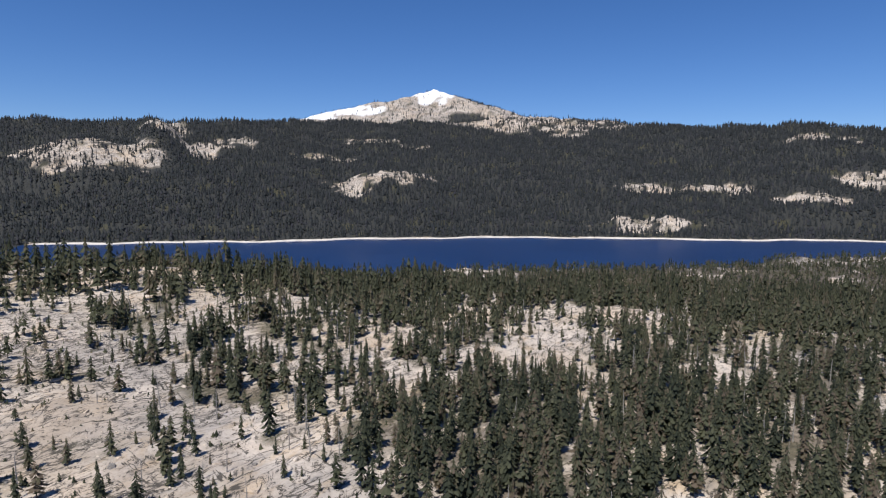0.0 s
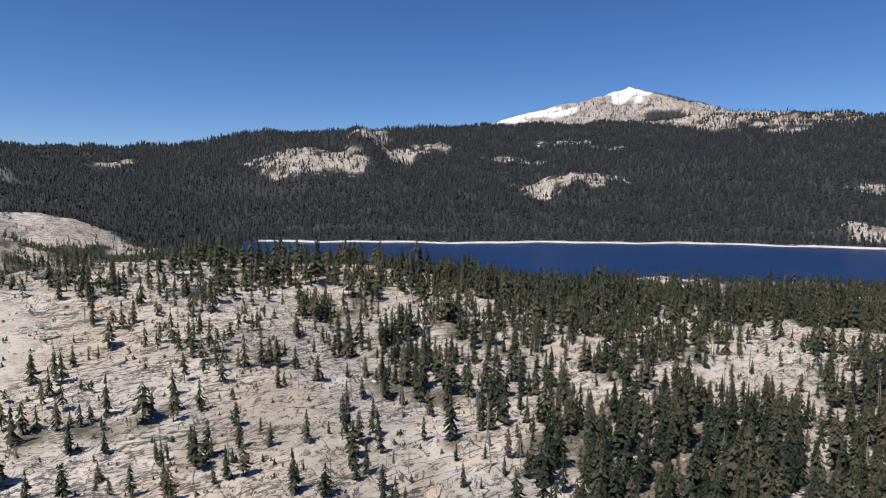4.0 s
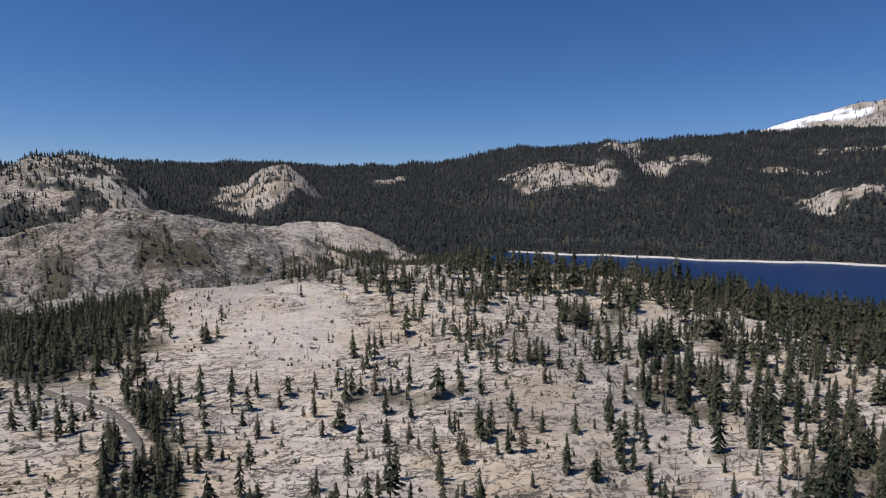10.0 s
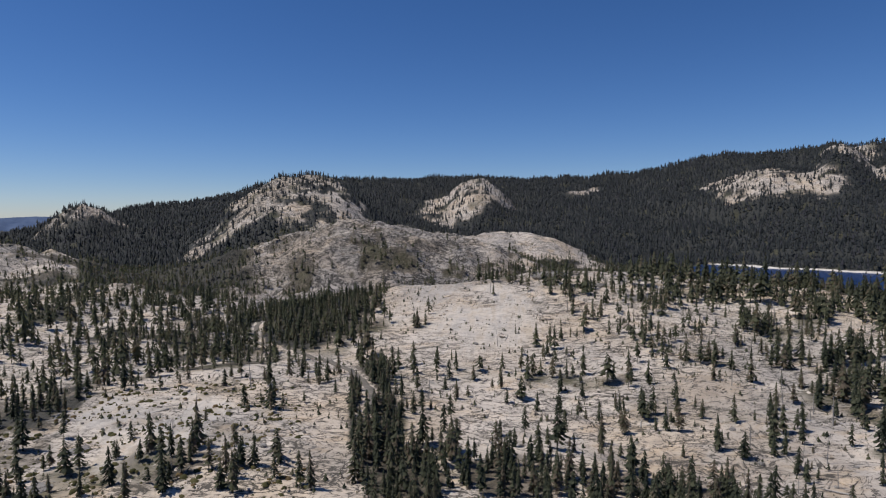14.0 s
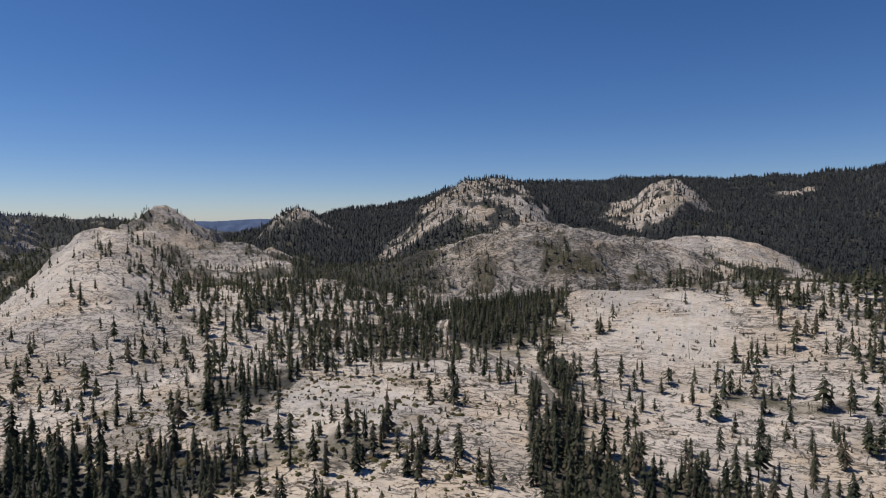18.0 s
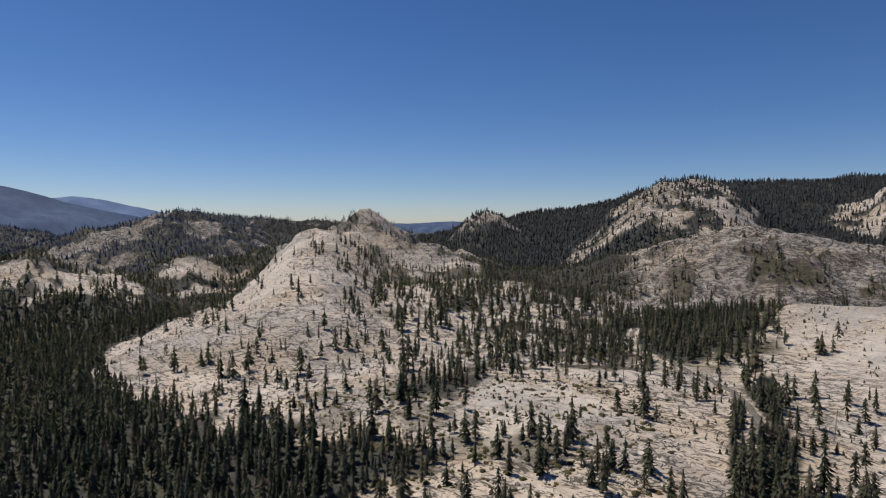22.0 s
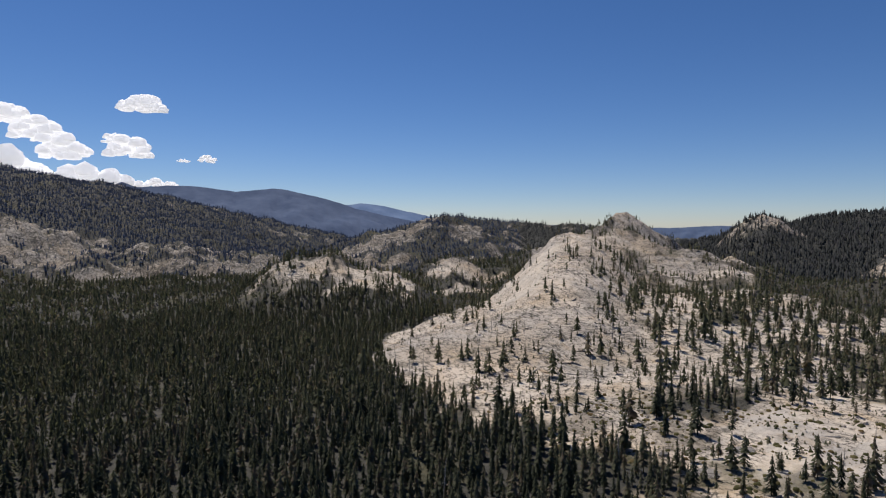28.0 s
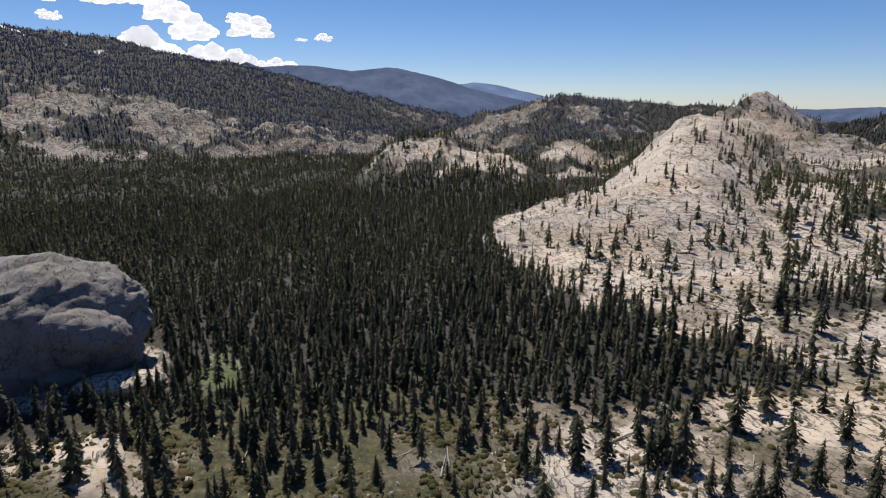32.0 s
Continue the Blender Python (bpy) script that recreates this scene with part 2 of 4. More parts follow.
def plain(name, c1, c2, scale, rough=0.9, bump=0.3):
    m, t, b = material(name)
    n, _ = tex(t, scale, 6, 0.65)
    t.links.new(ramp(t, n, (0.3, c1), (0.7, c2)), b.inputs["Base Color"])
    b.inputs["Roughness"].default_value = rough
    bp = node(t, "Bump", [("Height", n)], Strength=bump, Distance=0.2)
    t.links.new(bp.outputs[0], b.inputs["Normal"])
    return m


BARK = plain("pine bark", (0.06, 0.045, 0.035), (0.17, 0.13, 0.10), 2.0)
DEADWOOD = plain("bleached dead wood", (0.20, 0.185, 0.17), (0.42, 0.40, 0.37), 2.0)
GRAVEL = plain("gravel road", (0.10, 0.09, 0.078), (0.17, 0.15, 0.125), 0.8)
SHORE = plain("bleached shore rock", (0.42, 0.39, 0.35), (0.66, 0.62, 0.57), 0.05)
CLOUD, ct, cb = material("cloud vapour with added glow")
ctr = ct.nodes.new("ShaderNodeBsdfTranslucent")
ctr.inputs[0].default_value = (0.8, 0.8, 0.82, 1)
cdf = ct.nodes.new("ShaderNodeBsdfDiffuse")
cdf.inputs[0].default_value = (0.8, 0.8, 0.82, 1)
# glow added to brighten the clouds, whose near side is turned from the sun
cem = ct.nodes.new("ShaderNodeEmission")
cem.inputs[0].default_value, cem.inputs[1].default_value = (0.93, 0.95, 1.0, 1), 0.36
cmx = ct.nodes.new("ShaderNodeMixShader")
cmx.inputs[0].default_value = 0.4
cad = ct.nodes.new("ShaderNodeAddShader")
ct.links.new(cdf.outputs[0], cmx.inputs[1])
ct.links.new(ctr.outputs[0], cmx.inputs[2])
ct.links.new(cmx.outputs[0], cad.inputs[0])
ct.links.new(cem.outputs[0], cad.inputs[1])
ct.links.new(cad.outputs[0], ct.nodes["Material Output"].inputs[0])

# backdrop tones: haze over the far ranges is painted into these blues
RANGE1 = plain("distant woods with haze blue painted in", (0.035, 0.066, 0.14), (0.078, 0.115, 0.20), 0.012, 1.0, 0.0)
RANGE2 = plain("farthest range with pale haze painted in", (0.10, 0.17, 0.31), (0.15, 0.225, 0.37), 0.012, 1.0, 0.0)
# firs tinted blue: the haze of distance is put into the leaf colour
HAZEWOOD = leaves("far slope firs with haze in the colour", (0.021, 0.037, 0.080), (0.038, 0.060, 0.115), 1.0)

WATER, wtr, wb = material("deep blue lake water")
n1, _ = tex(wtr, 0.25, 5, 0.6, (1, 2.5, 1), 15)
n2, _ = tex(wtr, 0.006, 4, 0.6, (1, 3, 1), 5)
wtr.links.new(ramp(wtr, n2, (0.35, (0.006, 0.024, 0.085)), (0.7, (0.010, 0.034, 0.11))), wb.inputs["Base Color"])
wb.inputs["Roughness"].default_value = 0.3
wb.inputs["Specular IOR Level"].default_value = 0.22
wb.inputs["IOR"].default_value = 1.33
wbp = node(wtr, "Bump", [("Height", n1)], Strength=0.6, Distance=0.6)
wtr.links.new(wbp.outputs[0], wb.inputs["Normal"])

# ---- the shape of the land ----
def hash2(i, j, seed):
    """Random numbers from 0 to 1 on whole-number places."""
    n = (i.astype(np.int64) * 374761393 + j.astype(np.int64) * 668265263 + seed * 974634777) & 0xFFFFFFFF
    n = ((n ^ (n >> 13)) * 1274126177) & 0xFFFFFFFF
    return ((n ^ (n >> 16)) & 0xFFFF) / 65535.0


def vnoise(x, y, size, seed=0):
    """Smooth noise from -1 to 1 with lumps about size metres wide."""
    x, y = x / size + 1000.0, y / size + 1000.0
    i, j = np.floor(x), np.floor(y)
    u, v = x - i, y - j
    u, v = u * u * u * (u * (u * 6 - 15) + 10), v * v * v * (v * (v * 6 - 15) + 10)
    a, b = hash2(i, j, seed), hash2(i + 1, j, seed)
    c, d = hash2(i, j + 1, seed), hash2(i + 1, j + 1, seed)
    return 2 * (a + (b - a) * u + (c - a) * v + (a - b - c + d) * u * v) - 1


def fbm(x, y, size, octaves=4, seed=0):
    total, amp = 0.0, 0.55
    for k in range(octaves):
        ca, sa_ = math.cos(0.7 * k + 0.4), math.sin(0.7 * k + 0.4)
        total = total + amp * vnoise(ca * x - sa_ * y, sa_ * x + ca * y, size / 2 ** k, seed + 17 * k)
        amp *= 0.5
    return total


def smax(a, b, k):
    """The higher of two heights, rounded over k metres where they meet."""
    t = np.clip(0.5 + 0.5 * (a - b) / k, 0, 1)
    return b + (a - b) * t + k * t * (1 - t)


def smooth(e0, e1, v):
    t = np.clip((v - e0) / (e1 - e0), 0, 1)
    return t * t * (3 - 2 * t)


def polar(az, r):
    return -r * math.sin(radians(az)), r * math.cos(radians(az))


def dome(x, y, az, r, top, across, along, foot=0.0, power=2.0, back=None):
    """A rounded hill at az degrees left and r metres out: half widths across and along the line of sight."""
    cx, cy = polar(az, r)
    a = radians(az)
    dx, dy = x - cx, y - cy
    s = dx * math.cos(a) + dy * math.sin(a)
    d = -dx * math.sin(a) + dy * math.cos(a)
    if back is not None:
        along = np.where(d > 0, back, along)
    q = (np.abs(s) / across) ** power + (np.abs(d) / along) ** power
    return foot + (top - foot) * (1 - 1.0 * q) if power < 1.6 else foot + (top - foot) * (1.6 * np.exp(-0.47 * q ** 1.15) - 0.6) - (40 + foot) * np.clip(q - 1.6, 0, 4)


def ridge(x, y, nodes, front, back, power=1.25):
    """A crest along nodes (az, r, z), that falls off towards the origin (front) and away from it (back): metres for a fall of 100 m."""
    best = np.full(np.shape(x), -1e3)
    pts = [(*polar(az, r), z) for az, r, z in nodes]
    for (ax, ay, az_), (bx, by, bz) in zip(pts, pts[1:]):
        lx, ly = bx - ax, by - ay
        n = math.hypot(lx, ly)
        t = np.clip(((x - ax) * lx + (y - ay) * ly) / n ** 2, 0, 1)
        px, py = ax + t * lx, ay + t * ly
        d = np.hypot(x - px, y - py)
        near = np.hypot(x, y) < np.hypot(px, py)
        w = np.where(near, front, back)
        best = np.maximum(best, az_ + t * (bz - az_) - 100 * (d / w) ** power)
    return best


def bearing(x, y):
    return np.degrees(np.arctan2(-x, y))


def far_shore(x):
    return 1200 + 18 * np.sin(x / 130.0) + 10 * np.sin(x / 47.0 + 1) + 6 * np.sin(x / 19.0) - 0.34 * np.clip(x - 480, 0, 2000) - 0.10 * np.clip(-x - 200, 0, 900)


CREST = ((-60, -40, -20, 0, 14, 30, 45, 60, 75, 84), (2050, 2150, 2400, 2300, 2100, 2150, 2150, 2050, 1900, 1900))     # bearing and distance of the far skyline


def height(x, y):
    x, y = np.asarray(x, float), np.asarray(y, float)
    r, az = np.hypot(x, y), bearing(x, y)
    azr = np.where(az < -120, az + 360, az)
    rough = smooth(100, 1500, r)
    base = 7 + 4 * fbm(x, y, 160, 3, 5)
    base = np.where((y > 1000) & (x > -700), np.minimum(base, 1.5 + 0.1 * np.clip(y - far_shore(x), 0, 200)), base)
    # the wooded slopes beyond the lake, and on round to the bald domes
    crest_r = np.interp(azr, *CREST)
    crest_el = np.interp(azr, [-60, -47, -41, -35, -29, -25, -12, -1, 7, 14, 20, 25, 30, 42, 50, 58, 62, 66, 70, 74, 79, 84],
                         [3.6, 4.0, 5.0, 4.9, 5.3, 6.0, 5.8, 5.6, 5.5, 5.4, 4.7, 4.3, 3.2, 3.2, 3.3, 3.2, 2.9, 1.9, 1.2, 0.6, -0.2, -2.2])
    foot_r = np.interp(azr, [-60, 28, 34, 45, 60, 75, 84], [1300, 1300, 1200, 1280, 1150, 1100, 1250])
    xs = np.clip(x, -700, 1300)
    shore_r = r * far_shore(xs) / np.maximum(y, 200.0)
    foot_r = np.where(azr < 24, shore_r, foot_r * smooth(24, 32, azr) + shore_r * (1 - smooth(24, 32, azr)))
    foot_r = np.clip(foot_r, 1050, 1550)
    crest_z = 100 + crest_r * np.tan(np.radians(crest_el)) + 9 * fbm(x, y, 190, 3, 3)
    s = (r - foot_r) / (crest_r - foot_r)
    slope = 4 + (crest_z - 4) * np.where(s > 0, np.clip(s, 0, 1) ** 1.12, s * 0.6) - np.clip(s - 1, 0, 9) ** 1.1 * 140
    slope = slope + 16 * smooth(0.05, 0.4, s) * fbm(x, y, 300, 4, 9)
    slope = np.where((azr > 92) | (azr < -75), -50, slope - 300 * smooth(82, 92, azr))
    h = smax(base, slope, 14)
    # bald domes on that slope
    h = smax(h, dome(x, y, 14.3, 2010, 282, 90, 300, 120), 40)
    h = smax(h, dome(x, y, 19.0, 1850, 212, 170, 240, 90), 40)
    h = smax(h, dome(x, y, 43.8, 1850, 200, 120, 230, 60), 24)
    h = smax(h, dome(x, y, 60.0, 1500, 188, 200, 330, 20), 22)
    h = smax(h, dome(x, y, 77.5, 1650, 117, 90, 200, 20), 16)
    h = smax(h, dome(x, y, -5.2, 1640, 136, 140, 140, 60), 34)
    # the snowy peak
    h = smax(h, ridge(x, y, [(1, 2950, 395), (-0.3, 3051, 430), (-3.2, 3249, 515), (-7, 3340, 560), (-9.8, 3445, 622), (-12.9, 3342, 515),
                             (-18, 2950, 430), (-24.7, 2450, 352)], 330, 300, 1.1), 20)
    h = np.maximum(h, ridge(x, y, [(-9.5, 3440, 632), (-9.9, 3450, 638)], 110, 120, 0.85))
    # low white slab behind the grey knob, and the knob
    h = smax(h, dome(x, y, 41.3, 1180, 61, 155, 190, 0), 8)
    h = smax(h, ridge(x, y, [(66, 860, 38), (61, 850, 62), (56.5, 850, 86), (53.5, 850, 88), (49, 860, 76), (45, 850, 55), (41, 860, 34)], 185, 260, 1.5), 8)
    # the dome with a peak behind it
    h = smax(h, ridge(x, y, [(87.6, 1010, 108), (88.4, 1010, 118), (89.3, 1010, 117), (90.4, 1000, 106), (91.8, 980, 92)], 112, 150, 1.05), 5)
    h = smax(h, ridge(x, y, [(88.5, 940, 92), (84.5, 900, 68), (81, 820, 47), (75, 660, 31), (68, 540, 19)], 340, 150, 1.1), 8)
    h = smax(h, dome(x, y, 93.2, 765, 84, 71, 300, 0, 1.9, 250), 12)
    h = smax(h, dome(x, y, 94.2, 600, 42, 82, 210, 0, 1.9), 18)
    h = smax(h, dome(x, y, 84.0, 560, 34, 190, 200, 0, 2.0), 16)
    # ledges nearer the camera
    h = smax(h, dome(x, y, 67, 235, 21, 115, 115, 4), 8)
    h = smax(h, dome(x, y, 74, 300, 22, 120, 110, 4), 8)
    # the long bald slab on this side of the lake
    h = smax(h, ridge(x, y, [(50.5, 470, 34), (46.8, 510, 42), (37.3, 545, 47), (28, 575, 46), (17, 565, 40), (6.6, 545, 23), (-7.7, 545, 13), (-17, 517, 10),
                             (-30, 474, 10), (-40, 434, 16), (-60, 420, 18)], 560, 230, 1.12), 10)
    # valley floor, rocky knolls and mountains to the left
    h = smax(h, dome(x, y, 117.2, 720, 60, 78, 120, 0), 8)
    h = smax(h, dome(x, y, 115.6, 715, 65, 30, 70, 0), 6)
    h = smax(h, dome(x, y, 112, 690, 44, 75, 120, 0), 8)
    h = smax(h, dome(x, y, 104.5, 860, 52, 60, 110, 0), 8)
    h = smax(h, dome(x, y, 100.5, 900, 46, 50, 110, 0), 8)
    h = smax(h, ridge(x, y, [(110, 1500, 62), (108, 1530, 88), (106, 1560, 115), (104, 1620, 120), (99, 1700, 106), (93, 1750, 94), (88, 1800, 80)], 330, 300, 1.2), 14)
    h = smax(h, ridge(x, y, [(170, 2300, 420), (160, 2350, 400), (152, 2400, 335), (148, 2400, 316), (144.6, 2400, 312), (142, 2400, 264), (138.3, 2450, 248), (135.5, 2450, 250), (132.5, 2450, 214),
                             (127, 2350, 165), (120, 2250, 96), (111, 2100, 30)], 420, 350, 1.15), 20)
    for daz, dr, dz, dw in ((129, 1330, 58, 130), (136, 1250, 40, 120), (141, 1350, 62, 150), (146, 1200, 40, 140), (123, 1420, 40, 100), (152, 1300, 70, 160)):
        h = smax(h, dome(x, y, daz, dr, dz, dw, 150, -10), 10)
    # the land closes behind the camera
    h = smax(h, ridge(x, y, [(172, 2100, 380), (190, 1600, 260), (230, 1500, 240), (270, 1600, 240), (296, 1900, 230)], 420, 400, 1.1), 20)
    # fine relief: swells, ledges and steps
    bumpy = smooth(60, 160, r)
    swell = fbm(x, y, 70, 4, 21) * (1.8 + 9 * rough)
    step = fbm(x * 0.75 + y * 0.66, (y * 0.75 - x * 0.66) * 2.6, 34, 5, 33)
    ledge = (np.floor(step * 7) + smooth(0.0, 0.25, step * 7 - np.floor(step * 7))) / 7
    fine = fbm(x * 0.5 + y * 0.86, (y * 0.5 - x * 0.86) * 2.2, 11, 3, 38)
    chip = (np.floor(fine * 4) + smooth(0.0, 0.3, fine * 4 - np.floor(fine * 4))) / 4
    crag = np.maximum(smooth(0.05, 0.3, fbm(x, y, 120, 3, 44)), smooth(590, 640, r) * smooth(38, 42, azr) * smooth(1000, 900, r) * 2.2)
    crag = crag + 3.0 * smooth(1000, 1100, r) * smooth(86, 90, azr)
    h = h + bumpy * (swell + (1.8 + 3.5 * rough + 1.6 * crag) * ledge + (0.55 + 0.9 * rough + 0.7 * crag) * chip + 9 * rough * (np.abs(fbm(x, y, 110, 3, 47)) - 0.15))
    rugged = smooth(600, 680, r) * smooth(39, 44, azr) * smooth(74, 70, azr) * smooth(1050, 980, r) + 0.8 * smooth(1050, 1150, r) * smooth(87, 92, azr) * smooth(160, 150, azr) + 0.5 * smooth(830, 900, r) * smooth(78, 82, azr) * smooth(1060, 1020, r)
    rid = fbm(x, y, 75, 4, 91)
    h = h + rugged * (9 * (0.28 - np.abs(rid)) * 1.3 + 3.0 * np.floor(3 * fbm(x, y, 34, 3, 94)) / 1.5)
    lay = h * 0.62 + 1.6 * fbm(x, y, 45, 4, 63)
    tread = (np.floor(lay) + smooth(0.0, 0.35, lay - np.floor(lay))) / 0.62 - 1.6 / 0.62 * fbm(x, y, 45, 4, 63) - 0.4
    h = h + (tread - h) * bumpy * smooth(0.05, 0.35, fbm(x, y, 75, 3, 66) + 0.12) * smooth(900, 500, r)
    # the lake bed and its gentle far bank
    ys = far_shore(x)
    bank = 1.0 + 0.20 * np.clip(y - ys, 0, 60) + 0.9 * np.clip(y - ys - 60, 0, 900)
    h = np.where((y > 950) & (x > -640) & (r < 1900), np.minimum(h, bank), h)
    near = 700 + 0.10 * np.abs(x - 100) + 25 * np.sin(x / 80.0)
    inside = smooth(-9, 9, ys - y) * smooth(-30, 30, y - near) * smooth(-20, 50, x + 470 + 0.2 * (y - 950))
    return h * (1 - inside) - 9 * inside


# ---- what grows where ----
def spot(x, y, az, r, across, along, edge=0.25, seed=3, ragged=0.55):
    """1 within a ragged oval round a place, 0 outside it."""
    cx, cy = polar(az, r)
    a = radians(az)
    dx, dy = x - cx, y - cy
    q = np.hypot((dx * math.cos(a) + dy * math.sin(a)) / across, (-dx * math.sin(a) + dy * math.cos(a)) / along)
    q = q + ragged * fbm(x, y, 0.45 * (across + along), 4, seed)
    return 1 - smooth(1 - edge, 1 + edge, q)


ROAD = ((-200, 143), (-211, 154), (-232, 168), (-262, 180), (-290, 184), (-318, 182), (-345, 178), (-366, 176), (-392, 186), (-420, 205))


def road_gap(x, y):
    """Distance from the road's line."""
    best = np.full(np.shape(x), 1e4)
    for (ax, ay), (bx, by) in zip(ROAD, ROAD[1:]):
        t = np.clip(((x - ax) * (bx - ax) + (y - ay) * (by - ay)) / ((bx - ax) ** 2 + (by - ay) ** 2), 0, 1)
        best = np.minimum(best, np.hypot(x - ax - t * (bx - ax), y - ay - t * (by - ay)))
    return best


def cover(x, y):
    """How thick the trees stand: 0 bare to 1 closed forest."""
    r, az = np.hypot(x, y), bearing(x, y)
    az = np.where(az < -120, az + 360, az)
    n1, n2 = fbm(x, y, 60, 4, 51), fbm(x, y, 22, 3, 52)
    far = fbm(x, y, 260, 4, 55)
    azw = az + 9 * fbm(x, y, 120, 3, 58)
    # beyond the lake: closed forest with bald patches
    c = 0.95 * np.ones_like(r)
    c = np.where(far > 0.42, 0.85, c)
    for baz, br, ba, bl in ((18.7, 1750, 150, 170), (21, 1650, 70, 60), (13.2, 1970, 55, 130), (10.5, 1830, 45, 60), (8.4, 1930, 60, 70), (0.9, 1850, 105, 30),
                            (-3.8, 2040, 85, 40), (-7.8, 1990, 55, 25), (-5.2, 1600, 120, 90), (-3, 1540, 80, 40), (-26.9, 1370, 100, 40), (-28.5, 1620, 75, 40),
                            (-34, 1650, 90, 36), (-40, 1600, 90, 30), (-41, 2010, 110, 60), (-44.3, 1730, 100, 40), (-19, 2330, 360, 120),
                            (60.5, 1390, 140, 210), (44.4, 1740, 120, 150), (34.2, 1910, 50, 50), (41.8, 1120, 105, 95), (78, 1620, 80, 130), (66, 1250, 80, 60)):
        c = c * (1 - (0.66 - 0.40 * smooth(0.0, 0.5, n1 + 0.9 * n2)) * spot(x, y, baz, br, ba, bl, 0.22, 3, 0.8))
    c = np.where((r > 2500) & (az < 60), np.where((r > 3200) | (az > -4), 0.12, 0.32) + 0.5 * (far > 0.05) * (az < -11), c)
    # this side of the lake
    near = (r < np.where(az < 41, 1180, 1120)) & (az < 84) & ((az > 30) | (y < 1000))
    slab = 0.15 + 0.42 * smooth(0.05, 0.42, n1) * smooth(-0.3, 0.3, n2)
    slab = slab * (1 - 0.85 * spot(x, y, 46.5, 440, 62, 85, ragged=0.3))
    slab = np.maximum(slab, 0.8 * spot(x, y, 36, 545, 22, 14))
    crest = smooth(480, 520, r) * smooth(36, 30, az) * (0.26 + 0.15 * (n1 > 0) + smooth(18, 8, az) * (0.1 + 0.30 * (n2 > -0.3)))
    wood = np.clip(0.43 + 0.14 * smooth(-5, -20, az) + 0.5 * n1 + 1.2 * fbm(x, y, 30, 3, 57), 0.09, 0.66)
    wood = wood * (1 - 0.35 * spot(x, y, 9.5, 290, 38, 50))
    wood = np.maximum(wood, 0.75 * spot(x, y, -10, 265, 48, 62))
    right = smooth(20, 10, az + 14 * n1 - (r - 330) * 0.035)
    here = np.maximum(slab * (1 - right) + wood * right, crest)
    knob = np.where((r > 600) & (az > 40), 0.13 + 0.45 * (n1 > 0.22) * (n2 > -0.2), here)
    gully = np.maximum(spot(x, y, 61, 475, 72, 95, 0.45, ragged=1.0), np.maximum(spot(x, y, 53.6, 260, 11, 95, ragged=0.35), spot(x, y, 51, 185, 13, 32, ragged=0.3)))
    knob = np.maximum(knob, 0.95 * gully)
    knob = np.maximum(knob, 0.9 * spot(x, y, 29, 192, 58, 25, ragged=0.45))
    knob = np.maximum(knob, 0.8 * smooth(600, 690, r) * smooth(63, 72, azw))
    left = 0.17 + 0.50 * smooth(0.0, 0.32, n1) * smooth(-0.3, 0.2, n2)
    here = np.where((az > 57) & (r < 600), np.maximum(left + 0.10 * smooth(66, 76, az) + 0.07 * smooth(330, 420, r), 0.95 * gully), knob)
    here = np.where((r > 590) & (r < 1180) & (az < 41), np.clip(0.78 + 0.6 * n2 + 0.4 * n1, 0.35, 0.92), here)
    c = np.where(near, here, c)
    # the dome and the closed forest below it
    grown = smooth(97, 84, az + 9 * n1 + 0.012 * (600 - r))
    face = 0.05 + 0.12 * (n1 > 0.3) + grown * (0.20 + 0.45 * smooth(-0.1, 0.35, n1 + 0.5 * n2))
    face = np.maximum(face, 0.8 * spot(x, y, 79, 285, 34, 22)) + 0.1 * smooth(470, 330, r) * (n2 > 0)
    past = np.interp(az, [96, 101, 108.6, 113.4], [810, 650, 540, 380])
    face = np.where((az > 97) & (r > past + 50 * n1 + 15 * n2), 0.92, face)
    edge_r = np.interp(az, [70, 75, 79, 84, 90, 96, 101, 106, 109, 112, 114, 116], [100, 125, 165, 200, 238, 268, 292, 320, 345, 430, 560, 660])
    valley = np.clip(smooth(30, -30, r - edge_r + 55 * n1 + 25 * n2), 0, 1)
    valley = np.maximum(valley, smooth(110, 114, az) * (r < 1050))
    valley = valley * np.where(az < 112, 0.36 + 0.64 * smooth(160, 200, r + 40 * n1), 0.30 + 0.70 * smooth(140, 195, r + 50 * n1 + 25 * n2))
    inner = np.maximum(face, 0.97 * valley)
    inner = inner * (1 - (0.56 - 0.52 * (n1 + 0.4 * n2 > 0.0)) * spot(x, y, 116.3, 690, 88, 85, ragged=0.6)) * (1 - (0.56 - 0.52 * (n1 + 0.4 * n2 > 0.0)) * spot(x, y, 112, 630, 60, 70, ragged=0.5))
    inner = np.where((r > 740) & (az < 112) & (az > 97), 0.80 * (n1 > -0.2) + 0.12, inner)
    c = np.where((az >= 78) & (r < 1050), inner, c)
    c = np.where((az >= 70) & (az < 78) & (r < edge_r), np.maximum(c, 0.85 * valley), c)
    # mountains to the left: woods broken by rock
    c = np.where((az >= 84) & (r >= 1050), np.where(r > 1480, np.clip(1.65 + 1.0 * far + 1.6 * n1 + 0.9 * n2, 0.15, 1), np.where(-0.02 + 0.6 * far + 1.0 * n1 + 0.9 * n2 > 0, 0.95, 0.14)), c)
    c = c * (1 - 0.95 * spot(x, y, 149.6, 2110, 90, 62, 0.2, 4, 0.9)) * (1 - 0.95 * spot(x, y, 145.6, 2080, 55, 48, 0.2, 5, 0.9))
    c = np.where((az >= 84) & (az < 112) & (r >= 1050), np.where(0.20 + 0.7 * far + 1.0 * n1 + 0.6 * n2 + 0.35 * smooth(1450, 1620, r) > 0, 0.95, 0.10), c)
